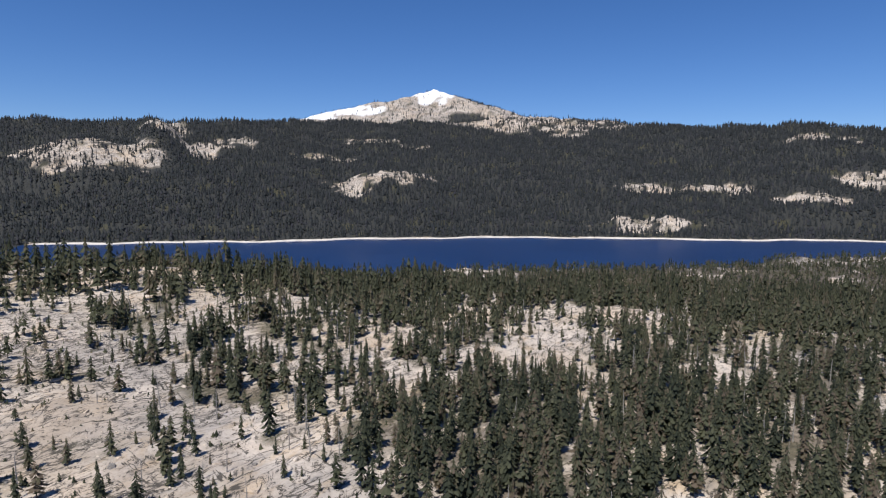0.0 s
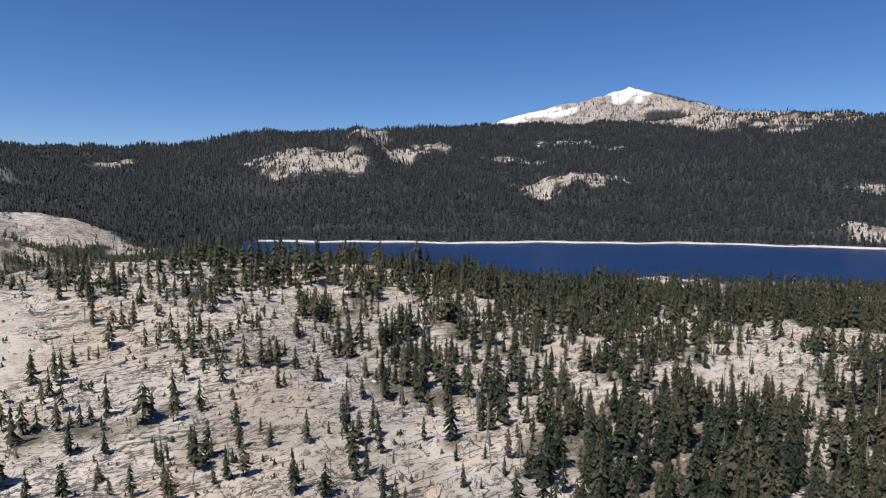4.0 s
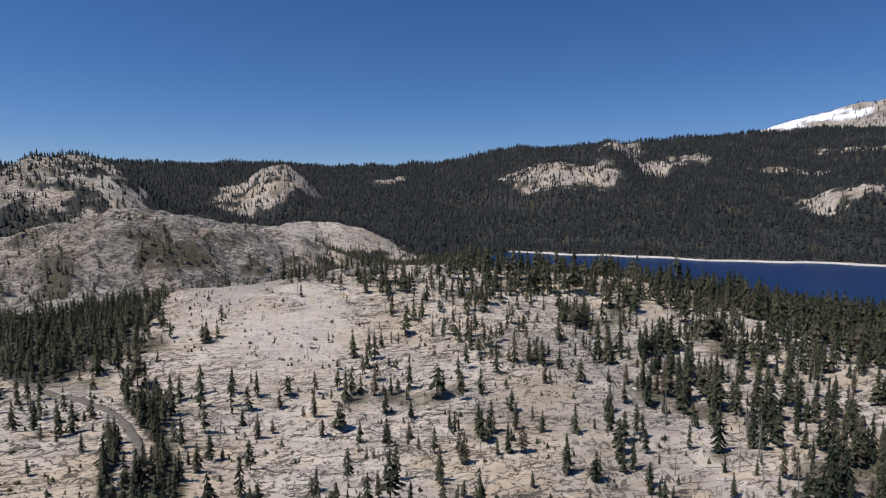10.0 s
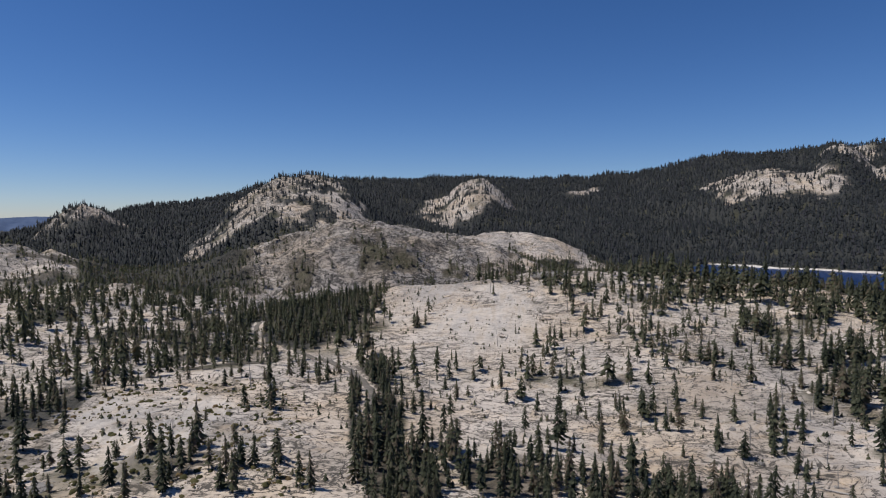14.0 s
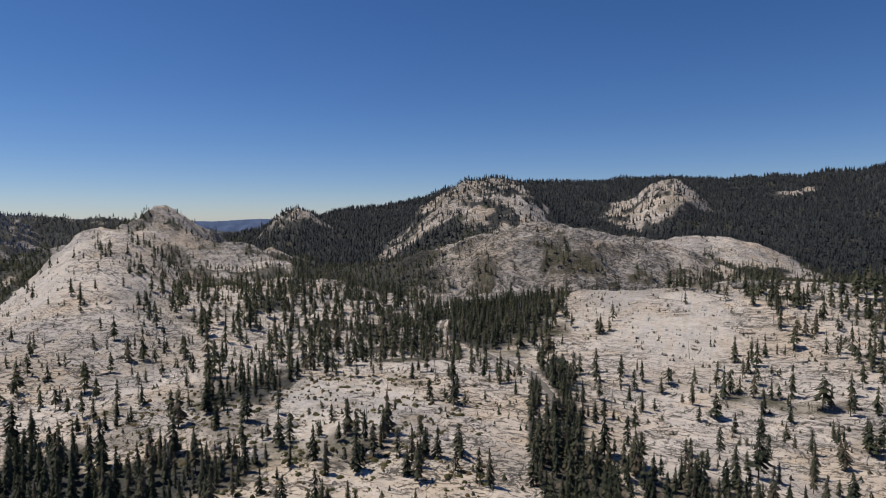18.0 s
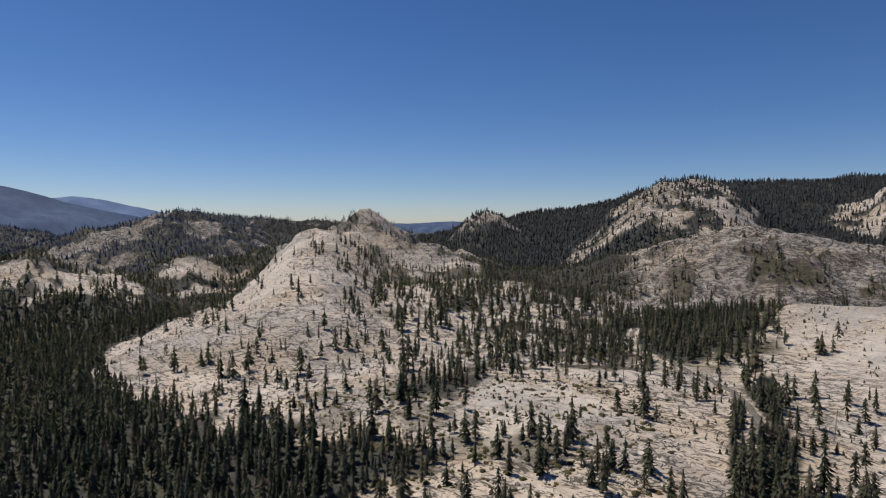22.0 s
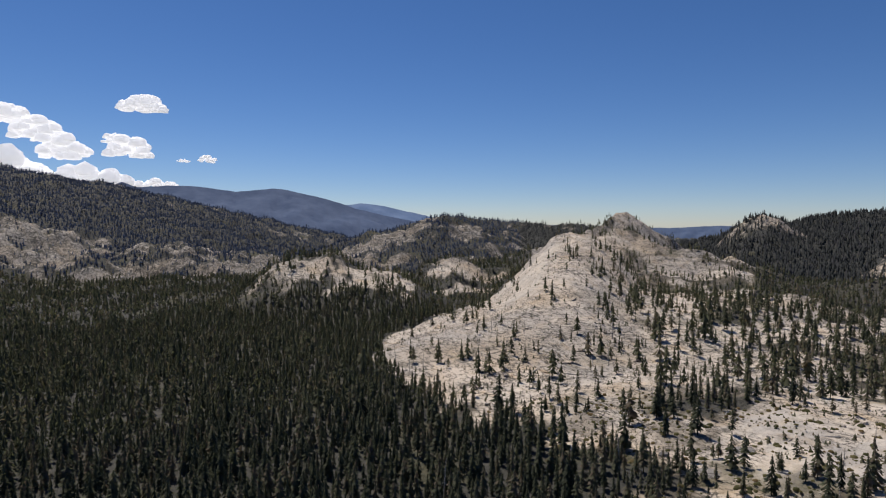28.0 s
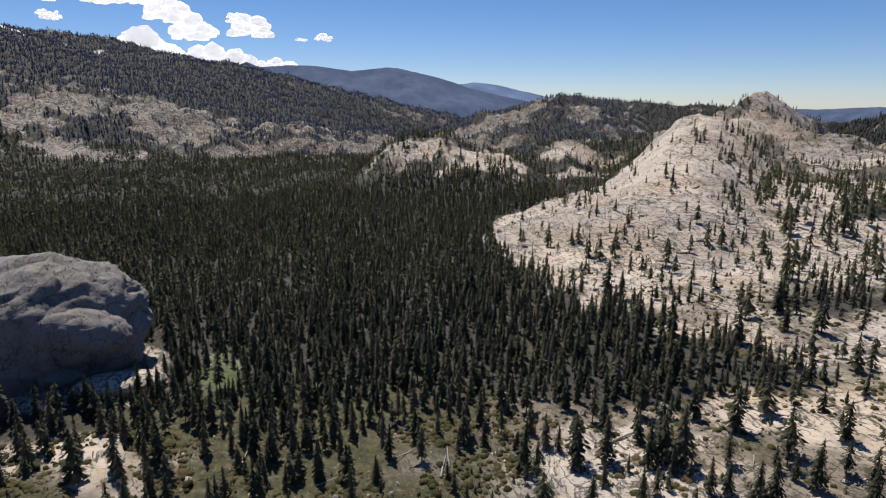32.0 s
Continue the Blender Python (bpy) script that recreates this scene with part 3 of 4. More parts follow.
    c = c * (1 - 0.95 * spot(x, y, 72.5, 262, 30, 34, ragged=0.5))
    c = c * (1 - spot(x, y, 153.4, 236, 50, 30, ragged=0.0, edge=0.05)) * (1 - spot(x, y, 146.0, 215, 16, 14, ragged=0.0, edge=0.05)) * (1 - 0.6 * spot(x, y, 137.5, 212, 9, 22))
    c = c * (1 - 0.84 * spot(x, y, 41.3, 1115, 128, 90, 0.2, 6, 0.5))
    c = np.where(road_gap(x, y) < 5.0, 0.0, c)
    ys = far_shore(x)
    lake = (x > -470 - 0.2 * (y - 950)) & (y < ys + 9) & (y > 712 + 0.10 * np.abs(x - 100) + 25 * np.sin(x / 80.0))
    return np.where(lake | (r < 60), 0.0, c)


# ---- the ground, one sheet to the horizon ----
def ground_sheet():
    azs = np.concatenate([np.arange(-64, 164, 0.31), np.linspace(164, 296, 56)[:-1]])
    rs = np.concatenate([np.geomspace(12, 90, 10)[:-1], np.geomspace(90, 700, 215)[:-1], np.geomspace(700, 2100, 190)[:-1], np.geomspace(2100, 4950, 70)])
    A, R = np.meshgrid(np.radians(azs), rs)
    X, Y = -R * np.sin(A), R * np.cos(A)
    Z = height(X.ravel(), Y.ravel())
    C = cover(X.ravel(), Y.ravel())
    nr, na = X.shape
    co = np.column_stack([X.ravel(), Y.ravel(), Z])
    i, j = np.meshgrid(np.arange(nr - 1), np.arange(na), indexing="ij")
    j2 = (j + 1) % na
    quads = np.stack([i * na + j, (i + 1) * na + j, (i + 1) * na + j2, i * na + j2], -1).reshape(-1, 4)[:, ::-1]
    me = bpy.data.meshes.new("ground")
    me.vertices.add(len(co))
    me.vertices.foreach_set("co", co.ravel())
    me.loops.add(quads.size)
    me.loops.foreach_set("vertex_index", quads.ravel().astype(np.int32))
    me.polygons.add(len(quads))
    me.polygons.foreach_set("loop_start", (np.arange(len(quads)) * 4).astype(np.int32))
    me.polygons.foreach_set("use_smooth", np.ones(len(quads), bool))
    me.update(calc_edges=True)
    x, y, z = co.T
    r, az = np.hypot(x, y), bearing(x, y)
    n = fbm(x, y, 30, 4, 71)
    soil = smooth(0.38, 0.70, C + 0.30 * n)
    soil = np.maximum(soil, 0.8 * smooth(200, 165, r) * smooth(104, 114, az) * smooth(-0.5, 0.0, n + 0.2))
    brush = np.maximum(0.6 * smooth(0.2, 0.5, n) * smooth(0.08, 0.3, C), smooth(215, 180, r) * smooth(104, 118, az) * smooth(-0.5, -0.1, n))
    soil = np.where((r > 1050), smooth(0.48, 0.66, C + 0.12 * n), soil)
    woodfloor = soil * np.maximum(smooth(700, 1200, r), 0.85 * smooth(0.6, 0.85, C) * smooth(50, 62, az))
    soil = np.where((r < 620) & (az < 40), 0.75 * soil * smooth(-0.35, 0.2, fbm(x, y, 13, 3, 73) + 0.05), soil)
    soil = np.maximum(soil, 0.7 * smooth(0.05, 0.4, fbm(x, y, 22, 4, 74)) * smooth(340, 230, r) * smooth(60, 70, az))
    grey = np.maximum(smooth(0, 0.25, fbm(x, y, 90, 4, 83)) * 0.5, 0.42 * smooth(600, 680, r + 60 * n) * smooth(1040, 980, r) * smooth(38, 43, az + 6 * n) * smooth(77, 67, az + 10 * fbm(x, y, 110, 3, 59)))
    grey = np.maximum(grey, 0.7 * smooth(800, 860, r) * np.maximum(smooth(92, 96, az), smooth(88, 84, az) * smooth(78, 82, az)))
    # far western rock: haze put into the colour as blue-grey
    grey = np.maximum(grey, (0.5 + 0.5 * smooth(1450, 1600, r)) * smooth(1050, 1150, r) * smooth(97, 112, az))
    grey = np.maximum(grey, 0.12 * smooth(56, 62, az) * (r > 900) * (r < 1400))
    grey = np.where((r > 1200) & (az < 80), 0.25 * grey, grey)
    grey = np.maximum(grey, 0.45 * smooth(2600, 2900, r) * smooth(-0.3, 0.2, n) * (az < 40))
    snow = smooth(-0.1, 0.15, spot(x, y, -9.6, 3400, 130, 200, seed=8) * (1 + 1.3 * fbm(x, y, 60, 4, 19)) - 0.68) * (z > 440)
    snow = np.maximum(snow, smooth(-0.1, 0.15, spot(x, y, -1.6, 3080, 190, 130, seed=9) * (1 + 1.3 * fbm(x, y, 55, 4, 29)) - 0.55))
    snow = np.maximum(snow, 0.9 * (np.maximum(spot(x, y, 149.6, 2110, 90, 62, 0.2, 4, 0.9), spot(x, y, 145.6, 2080, 55, 48, 0.2, 5, 0.9)) > 0.5))
    ys = far_shore(x)
    aw = az + 10 * fbm(x, y, 110, 3, 59)
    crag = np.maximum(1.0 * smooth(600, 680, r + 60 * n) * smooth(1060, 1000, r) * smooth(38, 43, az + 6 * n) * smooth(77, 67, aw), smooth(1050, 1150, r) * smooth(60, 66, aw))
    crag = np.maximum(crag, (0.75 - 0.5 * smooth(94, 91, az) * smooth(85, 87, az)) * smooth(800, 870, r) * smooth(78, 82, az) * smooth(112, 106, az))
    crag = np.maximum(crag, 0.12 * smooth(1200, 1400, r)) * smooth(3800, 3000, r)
    clean = np.maximum(0.9 * spot(x, y, 72.8, 255, 26, 40, 0.1), 0.85 * spot(x, y, 46.5, 440, 52, 85))
    clean = np.maximum(clean, 0.85 * spot(x, y, 98.0, 640, 42, 150, 0.2, 7, 0.4)) * smooth(-0.4, 0.1, fbm(x, y, 26, 4, 87) + 0.15)
    clean = np.maximum(clean, 0.2 * smooth(2600, 2800, r) * (az < 40))
    meadow = 0.9 * spot(x, y, 137.5, 212, 9, 24)
    for name, v in (("soil", soil), ("woodfloor", woodfloor), ("grey", grey), ("brush", brush), ("meadow", meadow), ("crag", crag), ("clean", clean), ("snow", snow)):
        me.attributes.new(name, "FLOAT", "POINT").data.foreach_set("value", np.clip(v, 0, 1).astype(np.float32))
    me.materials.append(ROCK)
    ob = new("ground", me)
    return tagged(ob, "pale jointed granite ground with forest soil and snow patches", "ground", kind="structure")


ground = ground_sheet()


def surface(name, co, faces, mat, label, category, kind=""):
    me = bpy.data.meshes.new(name)
    me.from_pydata([tuple(p) for p in co], [], [tuple(f) for f in faces])
    me.polygons.foreach_set("use_smooth", np.ones(len(faces), bool))
    me.materials.append(mat)
    return tagged(new(name, me), label, category, kind=kind)


lx, ly = np.meshgrid(np.linspace(-720, 1700, 60), np.linspace(660, 1330, 24))
lake_co = np.column_stack([lx.ravel(), ly.ravel(), np.zeros(lx.size)])
lake_faces = [(a * 60 + b, a * 60 + b + 1, (a + 1) * 60 + b + 1, (a + 1) * 60 + b) for a in range(23) for b in range(59)]
surface("lake_water", lake_co, lake_faces, WATER, "deep blue rippled mountain lake below wooded slopes", "lake", "structure")


# the white rim of bare rock and sand along the far shore
def shore_rim():
    xs = np.arange(-640, 1650, 5.0)
    n = fbm(xs, xs * 0.3, 60, 4, 15)
    ys = far_shore(xs) + 0.5 * n
    rows = ((-2.0, -1.2), (2.5, 0.3 + 0.2 * n), (5.0 + 1.5 * n, 1.5 + 1.2 * n), (8.5 + 2 * n, 2.4 + 1.6 * n), (11.0, -1.0))
    co = np.concatenate([np.column_stack([xs, ys + dy, np.zeros_like(xs) + z]) for dy, z in rows])
    m = len(xs)
    fa = [(k * m + j, k * m + j + 1, (k + 1) * m + j + 1, (k + 1) * m + j) for k in range(len(rows) - 1) for j in range(m - 1)]
    surface("shore", co, fa, SHORE, "narrow white rim of bare granite along the lake", "shore", "structure")


shore_rim()


# ---- conifers ----
def conifer(rng, tiers, blades, taper=0.8, width=0.17, bare=0.08, sides=6, trunk=True, droop=(0.15, 0.6), gaps=0.1, split=1):
    """One tree, 1 m high: (crown points, crown faces, trunk points, trunk faces). Whorls of drooping boughs climb the stem."""
    co, fa = [], []
    lean = rng.uniform(-0.02, 0.02)
    side = [rng.uniform(0.75, 1.2) for _ in range(5)]
    swell = [rng.uniform(0.8, 1.15) for _ in range(6)]
    for k in range(tiers):
        u = (k + 0.7 * rng.random()) / tiers
        z = bare + (0.95 - bare) * u
        reach = width * (1 - u) ** taper * (0.62 + 0.38 * min(1.0, u / 0.16)) * swell[int(u * 5.99)] + 0.012
        turn = rng.uniform(0, 6.283)
        rise = (0.95 - bare) / tiers * 1.25 + 0.35 * reach
        for a in range(blades):
            if rng.random() < gaps:
                continue
            phi = turn + 6.283 * (a + rng.uniform(-0.3, 0.3)) / blades
            ln = reach * rng.uniform(0.62, 1.22) * side[int(phi * 0.7958) % 5]
            dp = rng.uniform(*droop)
            for q in range(split):
                r0, r1 = ln * q / split * 0.8, ln * (q + 1) / split
                rm = r0 + (r1 - r0) * rng.uniform(0.5, 0.7)
                hw = max(0.24 * ln, 2.7 / blades * rm) * rng.uniform(0.75, 1.2) / split ** 0.5
                c, s_ = math.cos(phi), math.sin(phi)
                zi = z + rise * (1 - q / split) * 0.8
                b = len(co)
                co += [(c * r0 + lean * z, s_ * r0, zi), (c * rm - s_ * hw + lean * z, s_ * rm + c * hw, z - dp * rm * 0.9 + rng.uniform(-0.01, 0.012)),
                       (c * r1 + lean * z, s_ * r1, z - dp * r1 * rng.uniform(0.4, 1.0)), (c * rm + s_ * hw + lean * z, s_ * rm - c * hw, z - dp * rm * 0.9 + rng.uniform(-0.01, 0.012))]
                fa += [(b, b + 1, b + 2), (b, b + 2, b + 3)]
    b = len(co)                                    # the leader
    co += [(0.012 + lean, 0, 0.9), (-0.006 + lean, 0.01, 0.9), (-0.006 + lean, -0.01, 0.9), (lean, 0, 1.0)]
    fa += [(b, b + 1, b + 3), (b + 1, b + 2, b + 3), (b + 2, b, b + 3)]
    tco, tfa = [], []
    if trunk:
        for z, w in ((-0.06, 0.020), (0.03, 0.014), (0.5, 0.009), (0.93, 0.002)):
            tco += [(w * math.cos(a * 2 * math.pi / sides) + lean * z, w * math.sin(a * 2 * math.pi / sides), z) for a in range(sides)]
        for lv in range(3):
            tfa += [(lv * sides + a, lv * sides + (a + 1) % sides, (lv + 1) * sides + (a + 1) % sides, (lv + 1) * sides + a) for a in range(sides)]
    return np.array(co), fa, np.array(tco), tfa


def far_conifer(rng, tiers=2, n=3):
    """A small spire of jagged tiers for woods a mile off."""
    co, fa = [], []
    for k in range(tiers):
        z0, z1 = 0.05 + 0.42 * k, 0.62 + 0.38 * k
        w = (0.17 if k == 0 else 0.11)
        b = len(co)
        for a in range(n):
            p = a * 2 * math.pi / n + k
            w2 = w * rng.uniform(0.65, 1.25)
            co.append((w2 * math.cos(p), w2 * math.sin(p), z0 + rng.uniform(-0.08, 0.10)))
        co.append((rng.uniform(-0.02, 0.02), rng.uniform(-0.02, 0.02), z1))
        fa += [(b + a, b + (a + 1) % n, b + n) for a in range(n)]
    return np.array(co), fa


def snag(rng):
    """A dead tree, 1 m high: a bleached stem with broken limbs."""
    co, fa = [], []

    def limb(p, q, w0, w1, n=4):
        p, q = Vector(p), Vector(q)
        d = (q - p).normalized()
        u = d.orthogonal().normalized()
        v = d.cross(u)
        b = len(co)
        for pt, w in ((p, w0), (q, w1)):
            for a in range(n):
                co.append(tuple(pt + u * w * math.cos(a * 2 * math.pi / n) + v * w * math.sin(a * 2 * math.pi / n)))
        for a in range(n):
            fa.append((b + a, b + (a + 1) % n, b + n + (a + 1) % n, b + n + a))
    limb((0, 0, -0.05), (0.01, 0, 1.0), 0.022, 0.004, 6)
    for k in range(30):
        z = rng.uniform(0.22, 0.95)
        ph, ln = rng.uniform(0, 6.28), rng.uniform(0.04, 0.16) * (1.1 - z)
        limb((0, 0, z), (ln * math.cos(ph), ln * math.sin(ph), z - ln * rng.uniform(-0.2, 0.5)), 0.006, 0.002, 3)
    return np.array(co), fa


def mesh_from(name, co, faces, mat, tint=None, smooth_faces=False):
    me = bpy.data.meshes.new(name)
    n3 = isinstance(faces, np.ndarray)
    loops = faces.ravel() if n3 else np.concatenate([np.array(f) for f in faces])
    sizes = np.full(len(faces), faces.shape[1]) if n3 else np.array([len(f) for f in faces])
    me.vertices.add(len(co))
    me.vertices.foreach_set("co", np.asarray(co, np.float32).ravel())
    me.loops.add(len(loops))
    me.loops.foreach_set("vertex_index", loops.astype(np.int32))
    me.polygons.add(len(sizes))
    me.polygons.foreach_set("loop_start", np.concatenate([[0], np.cumsum(sizes)[:-1]]).astype(np.int32))
    if smooth_faces:
        me.polygons.foreach_set("use_smooth", np.ones(len(sizes), bool))
    me.update(calc_edges=True)
    if tint is not None:
        me.attributes.new("tint", "FLOAT", "POINT").data.foreach_set("value", np.asarray(tint, np.float32))
    me.materials.append(mat)
    return me


def scatter(name, templates, places, mat, label, category, seed):
    """Many small things joined into one mesh: places has x, y, z, height, width factor."""
    rng = np.random.default_rng(seed)
    pick = rng.integers(0, len(templates), len(places))
    cos, fas, tints, off = [], [], [], 0
    for k, (co, fa) in enumerate(templates):
        p = places[pick == k]
        if not len(p):
            continue
        fa = np.array([f if len(f) == 3 else f for f in fa])
        a = rng.uniform(0, 2 * np.pi, len(p))
        c, s = np.cos(a), np.sin(a)
        w, h = p[:, 3] * p[:, 4], p[:, 3]
        X = (c[:, None] * co[:, 0] - s[:, None] * co[:, 1]) * w[:, None] + p[:, 0:1]
        Y = (s[:, None] * co[:, 0] + c[:, None] * co[:, 1]) * w[:, None] + p[:, 1:2]
        Z = co[:, 2] * h[:, None] + p[:, 2:3]
        cos.append(np.stack([X, Y, Z], -1).reshape(-1, 3))
        fas.append((fa[None] + (off + np.arange(len(p)) * len(co))[:, None, None]).reshape(-1, fa.shape[1]))
        tints.append(np.repeat(rng.random(len(p)), len(co)))
        off += len(p) * len(co)
    me = mesh_from(name, np.concatenate(cos), np.concatenate(fas), mat, np.concatenate(tints))
    return tagged(new(name, me), label, category, kind="stuff")


def candidates(r0, r1, step, seed, sparse, az0=-64, az1=160):
    """Jittered places in a ring sector."""
    rng = np.random.default_rng(seed)
    g = np.arange(-r1, r1, step)
    X, Y = np.meshgrid(g, g)
    X = (X + rng.uniform(-0.48, 0.48, X.shape) * step).ravel()
    Y = (Y + rng.uniform(-0.48, 0.48, Y.shape) * step).ravel()
    r, az = np.hypot(X, Y), bearing(X, Y)
    az = np.where(az < -120, az + 360, az)
    keep = (r > r0) & (r < r1) & (az > az0) & (az < az1)
    X, Y = X[keep], Y[keep]
    c = cover(X, Y)
    keep = rng.random(len(X)) < np.where(c < 0.45, sparse, 1.0) * c ** 1.1
    return X[keep], Y[keep], rng


def stand(r0, r1, step, seed, tall=12.0, sparse=1.0):
    X, Y, rng = candidates(r0, r1, step, seed, sparse)
    c = cover(X, Y)
    Z = height(X, Y)
    H = tall * (0.42 + 0.62 * np.clip(c, 0, 1)) * rng.uniform(0.6, 1.25, len(X)) * np.where((c > 0.6) & (r1 < 1200), 0.76, 1.0)
    H = np.where(c > 0.45, H * (1.55 * smooth(30, 15, bearing(X, Y)) + smooth(15, 30, bearing(X, Y))), H) if r1 < 700 else H
    small = (rng.random(len(X)) < 0.35) & (c < 0.4) & (r1 < 1200)
    H = np.where(small, H * 0.5, H) * np.where(c < 0.45, np.interp(np.hypot(X, Y), [300, 380, 700, 850, 1150, 1300], [1.4, 1.7, 1.6, 1.1, 1.1, 1.6]), 1.0)
    H = np.where(vnoise(X, Y, 24, 77) > 0.62, H * 1.2, H) * np.where((np.hypot(X, Y) > 480) & (np.hypot(X, Y) < 620) & (bearing(X, Y) < 34), 1.15, 1.0) * np.where((bearing(X, Y) > 84) & (r0 > 1000), 0.62, 1.0)
    keep = (Z > 0.6)
    W = rng.uniform(0.8, 1.25, len(X)) * np.where(c < 0.45, 1.25, 1.12 if r0 < 600 else 1.5)
    return np.column_stack([X, Y, Z - 0.15, H, W])[keep]


rng0 = random.Random(4)
near_stand = stand(105, 620, 4.7, 11, 14.5, 0.75)
mid_stand = stand(620, 1130, 6.4, 12, 12.5, 0.8)
far_stand = stand(1130, 2600, 8.2, 13, 13.0)
hazy_stand = stand(2600, 3700, 16, 14, 13.0)
order = np.argsort(np.hypot(near_stand[:, 0] + 25, near_stand[:, 1] - 30))
near_stand = near_stand[order]
single, near_stand = near_stand[:290], near_stand[290:]

pines = []
for k in range(7):
    if k < 4:
        cco, cfa, tco, tfa = conifer(rng0, 20, 9, rng0.uniform(0.75, 0.95), rng0.uniform(0.14, 0.19), rng0.uniform(0.04, 0.12), split=2)
    else:
        cco, cfa, tco, tfa = conifer(rng0, 15, 8, rng0.uniform(0.45, 0.6), rng0.uniform(0.15, 0.20), rng0.uniform(0.10, 0.22), droop=(-0.2, 0.4), gaps=0.3, split=2)
    tree = tagged(new("pine_tree"), "dark green conifer with a ragged crown on granite", "tree", "conifers on the slopes")
    tint = np.full(len(cco), rng0.random())
    crown = new("crown", mesh_from("crown", cco, np.array(cfa), NEEDLES, tint))
    stem = new("trunk", mesh_from("trunk", tco, np.array(tfa), BARK, None, True))
    crown.parent = stem.parent = tree
    pines.append(tree)
for k, (x, y, z, h, w) in enumerate(single):
    m = pose(x, y, z, 0, 0, rng0.uniform(0, 360)) @ Matrix.Diagonal((h * w, h * w, h, 1))
    if k < len(pines):
        pines[k].matrix_basis = m
    else:
        src = pines[k % len(pines)]
        made = copy_thing(src, Matrix())
        made.matrix_basis = m

def two(parts):
    cco, cfa, tco, tfa = parts
    quads = [(a, b, c) for a, b, c, d in tfa] + [(a, c, d) for a, b, c, d in tfa]
    return np.concatenate([cco, tco]), cfa + [tuple(v + len(cco) for v in f) for f in quads]


def kinds(n, tiers, blades, sides, trunk):
    """Firs, and every third one a rounder, gappy pine."""
    out = []
    for k in range(n):
        if k % 3 < 2:
            out.append(conifer(rng0, tiers, blades, rng0.uniform(0.75, 0.95), rng0.uniform(0.14, 0.19), rng0.uniform(0.03, 0.10), sides, trunk))
        else:
            out.append(conifer(rng0, tiers, blades, rng0.uniform(0.45, 0.6), rng0.uniform(0.15, 0.20), rng0.uniform(0.08, 0.20), sides, trunk, (-0.2, 0.4), 0.25))
    return out


near_kinds = [two(p) for p in kinds(9, 15, 6, 3, True)]
mid_kinds = [two(p) for p in kinds(9, 7, 5, 3, True)]
slim_kinds = [p[:2] for p in kinds(9, 4, 4, 3, False)]
far_kinds = [far_conifer(rng0) for k in range(8)]
close = np.hypot(near_stand[:, 0] + 20, near_stand[:, 1] - 20) < np.where(bearing(near_stand[:, 0], near_stand[:, 1]) < 25, 390, 290)
scatter("slope_forest", mid_kinds, near_stand[~close], NEEDLES, "dark conifers standing on granite slopes and ledges", "forest", 7)
scatter("conifer_forest", near_kinds, near_stand[close], NEEDLES, "dark green conifers scattered and crowded on granite slopes", "forest", 1)
scatter("middle_forest", slim_kinds, mid_stand, NEEDLES, "dark conifers in the valley and on rocky knolls", "forest", 2)
far_az = bearing(far_stand[:, 0], far_stand[:, 1])
far_stand = far_stand[(far_az > 84) | (np.hypot(far_stand[:, 0], far_stand[:, 1]) < np.interp(far_az, CREST[0], CREST[1]) + 70)]
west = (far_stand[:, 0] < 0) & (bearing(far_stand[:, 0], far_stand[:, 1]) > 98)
scatter("western_forest", far_kinds, far_stand[west], HAZEWOOD, "fir woods across the valley, haze blue put into their colour", "forest", 6)
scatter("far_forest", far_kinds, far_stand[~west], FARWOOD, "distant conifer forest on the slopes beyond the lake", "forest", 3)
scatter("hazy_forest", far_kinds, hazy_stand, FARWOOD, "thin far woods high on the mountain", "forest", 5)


# ---- single things ----
def bm_object(name, bm, mat, label="", category="", group="", parent=None, shade=True):
    me = bpy.data.meshes.new(name)
    bm.to_mesh(me)
    bm.free()
    if shade:
        me.polygons.foreach_set("use_smooth", np.ones(len(me.polygons), bool))
    me.materials.append(mat)
    ob = tagged(new(name, me), label, category, group)
    ob.parent = parent
    return ob


def ground_z(x, y):
    return float(height(np.array([x]), np.array([y]))[0])


# the dark granite outcrop with an overhang, in the forest edge
def rock_mass(name, parent, size, seed, mat, place, under_cut=0.0, detail=5, label="", rough=1.0):
    bm = bmesh.new()
    bmesh.ops.create_icosphere(bm, subdivisions=detail, radius=1)
    off = Vector((seed * 3.7, seed * 1.3, seed * 0.7))
    for v in bm.verts:
        p = v.co.copy()
        q = Vector((p.x * size[0], p.y * size[1], p.z * size[2])) / max(size)
        big = noise.fractal(q * 1.8 + off, 1.0, 2.0, 3)
        blocks = noise.cell(Vector((q.x * 3.1 + 0.6 * q.z, q.y * 3.1, q.z * 6.0)) + off + 0.25 * noise.noise_vector(q * 3 + off))
        crack = abs(noise.noise(Vector((q.x * 2.4 + q.z, q.y * 2.4, q.z * 5.0)) + off))
        s = 1 + rough * (0.07 * big + 0.018 * blocks - 0.035 * max(0, 0.06 - crack) / 0.06) + 0.035 * noise.fractal(q * 6 + off, 0.6, 2.1, 6) - 0.022 * rough * max(0, 0.05 - abs(noise.noise(Vector((q.x * 7, q.y * 7, q.z * 11)) + off))) / 0.05
        p.z = p.z * (1.0 - 0.22 * max(0.0, p.z))
        cut = max(0.0, -p.z) * under_cut
        v.co = Vector((p.x * size[0] * (s - cut), p.y * size[1] * (s - cut), p.z * size[2] * s))
    ob = bm_object(name, bm, mat, label, parent=parent, shade=rough < 2)
    ob.matrix_world = place
    return ob


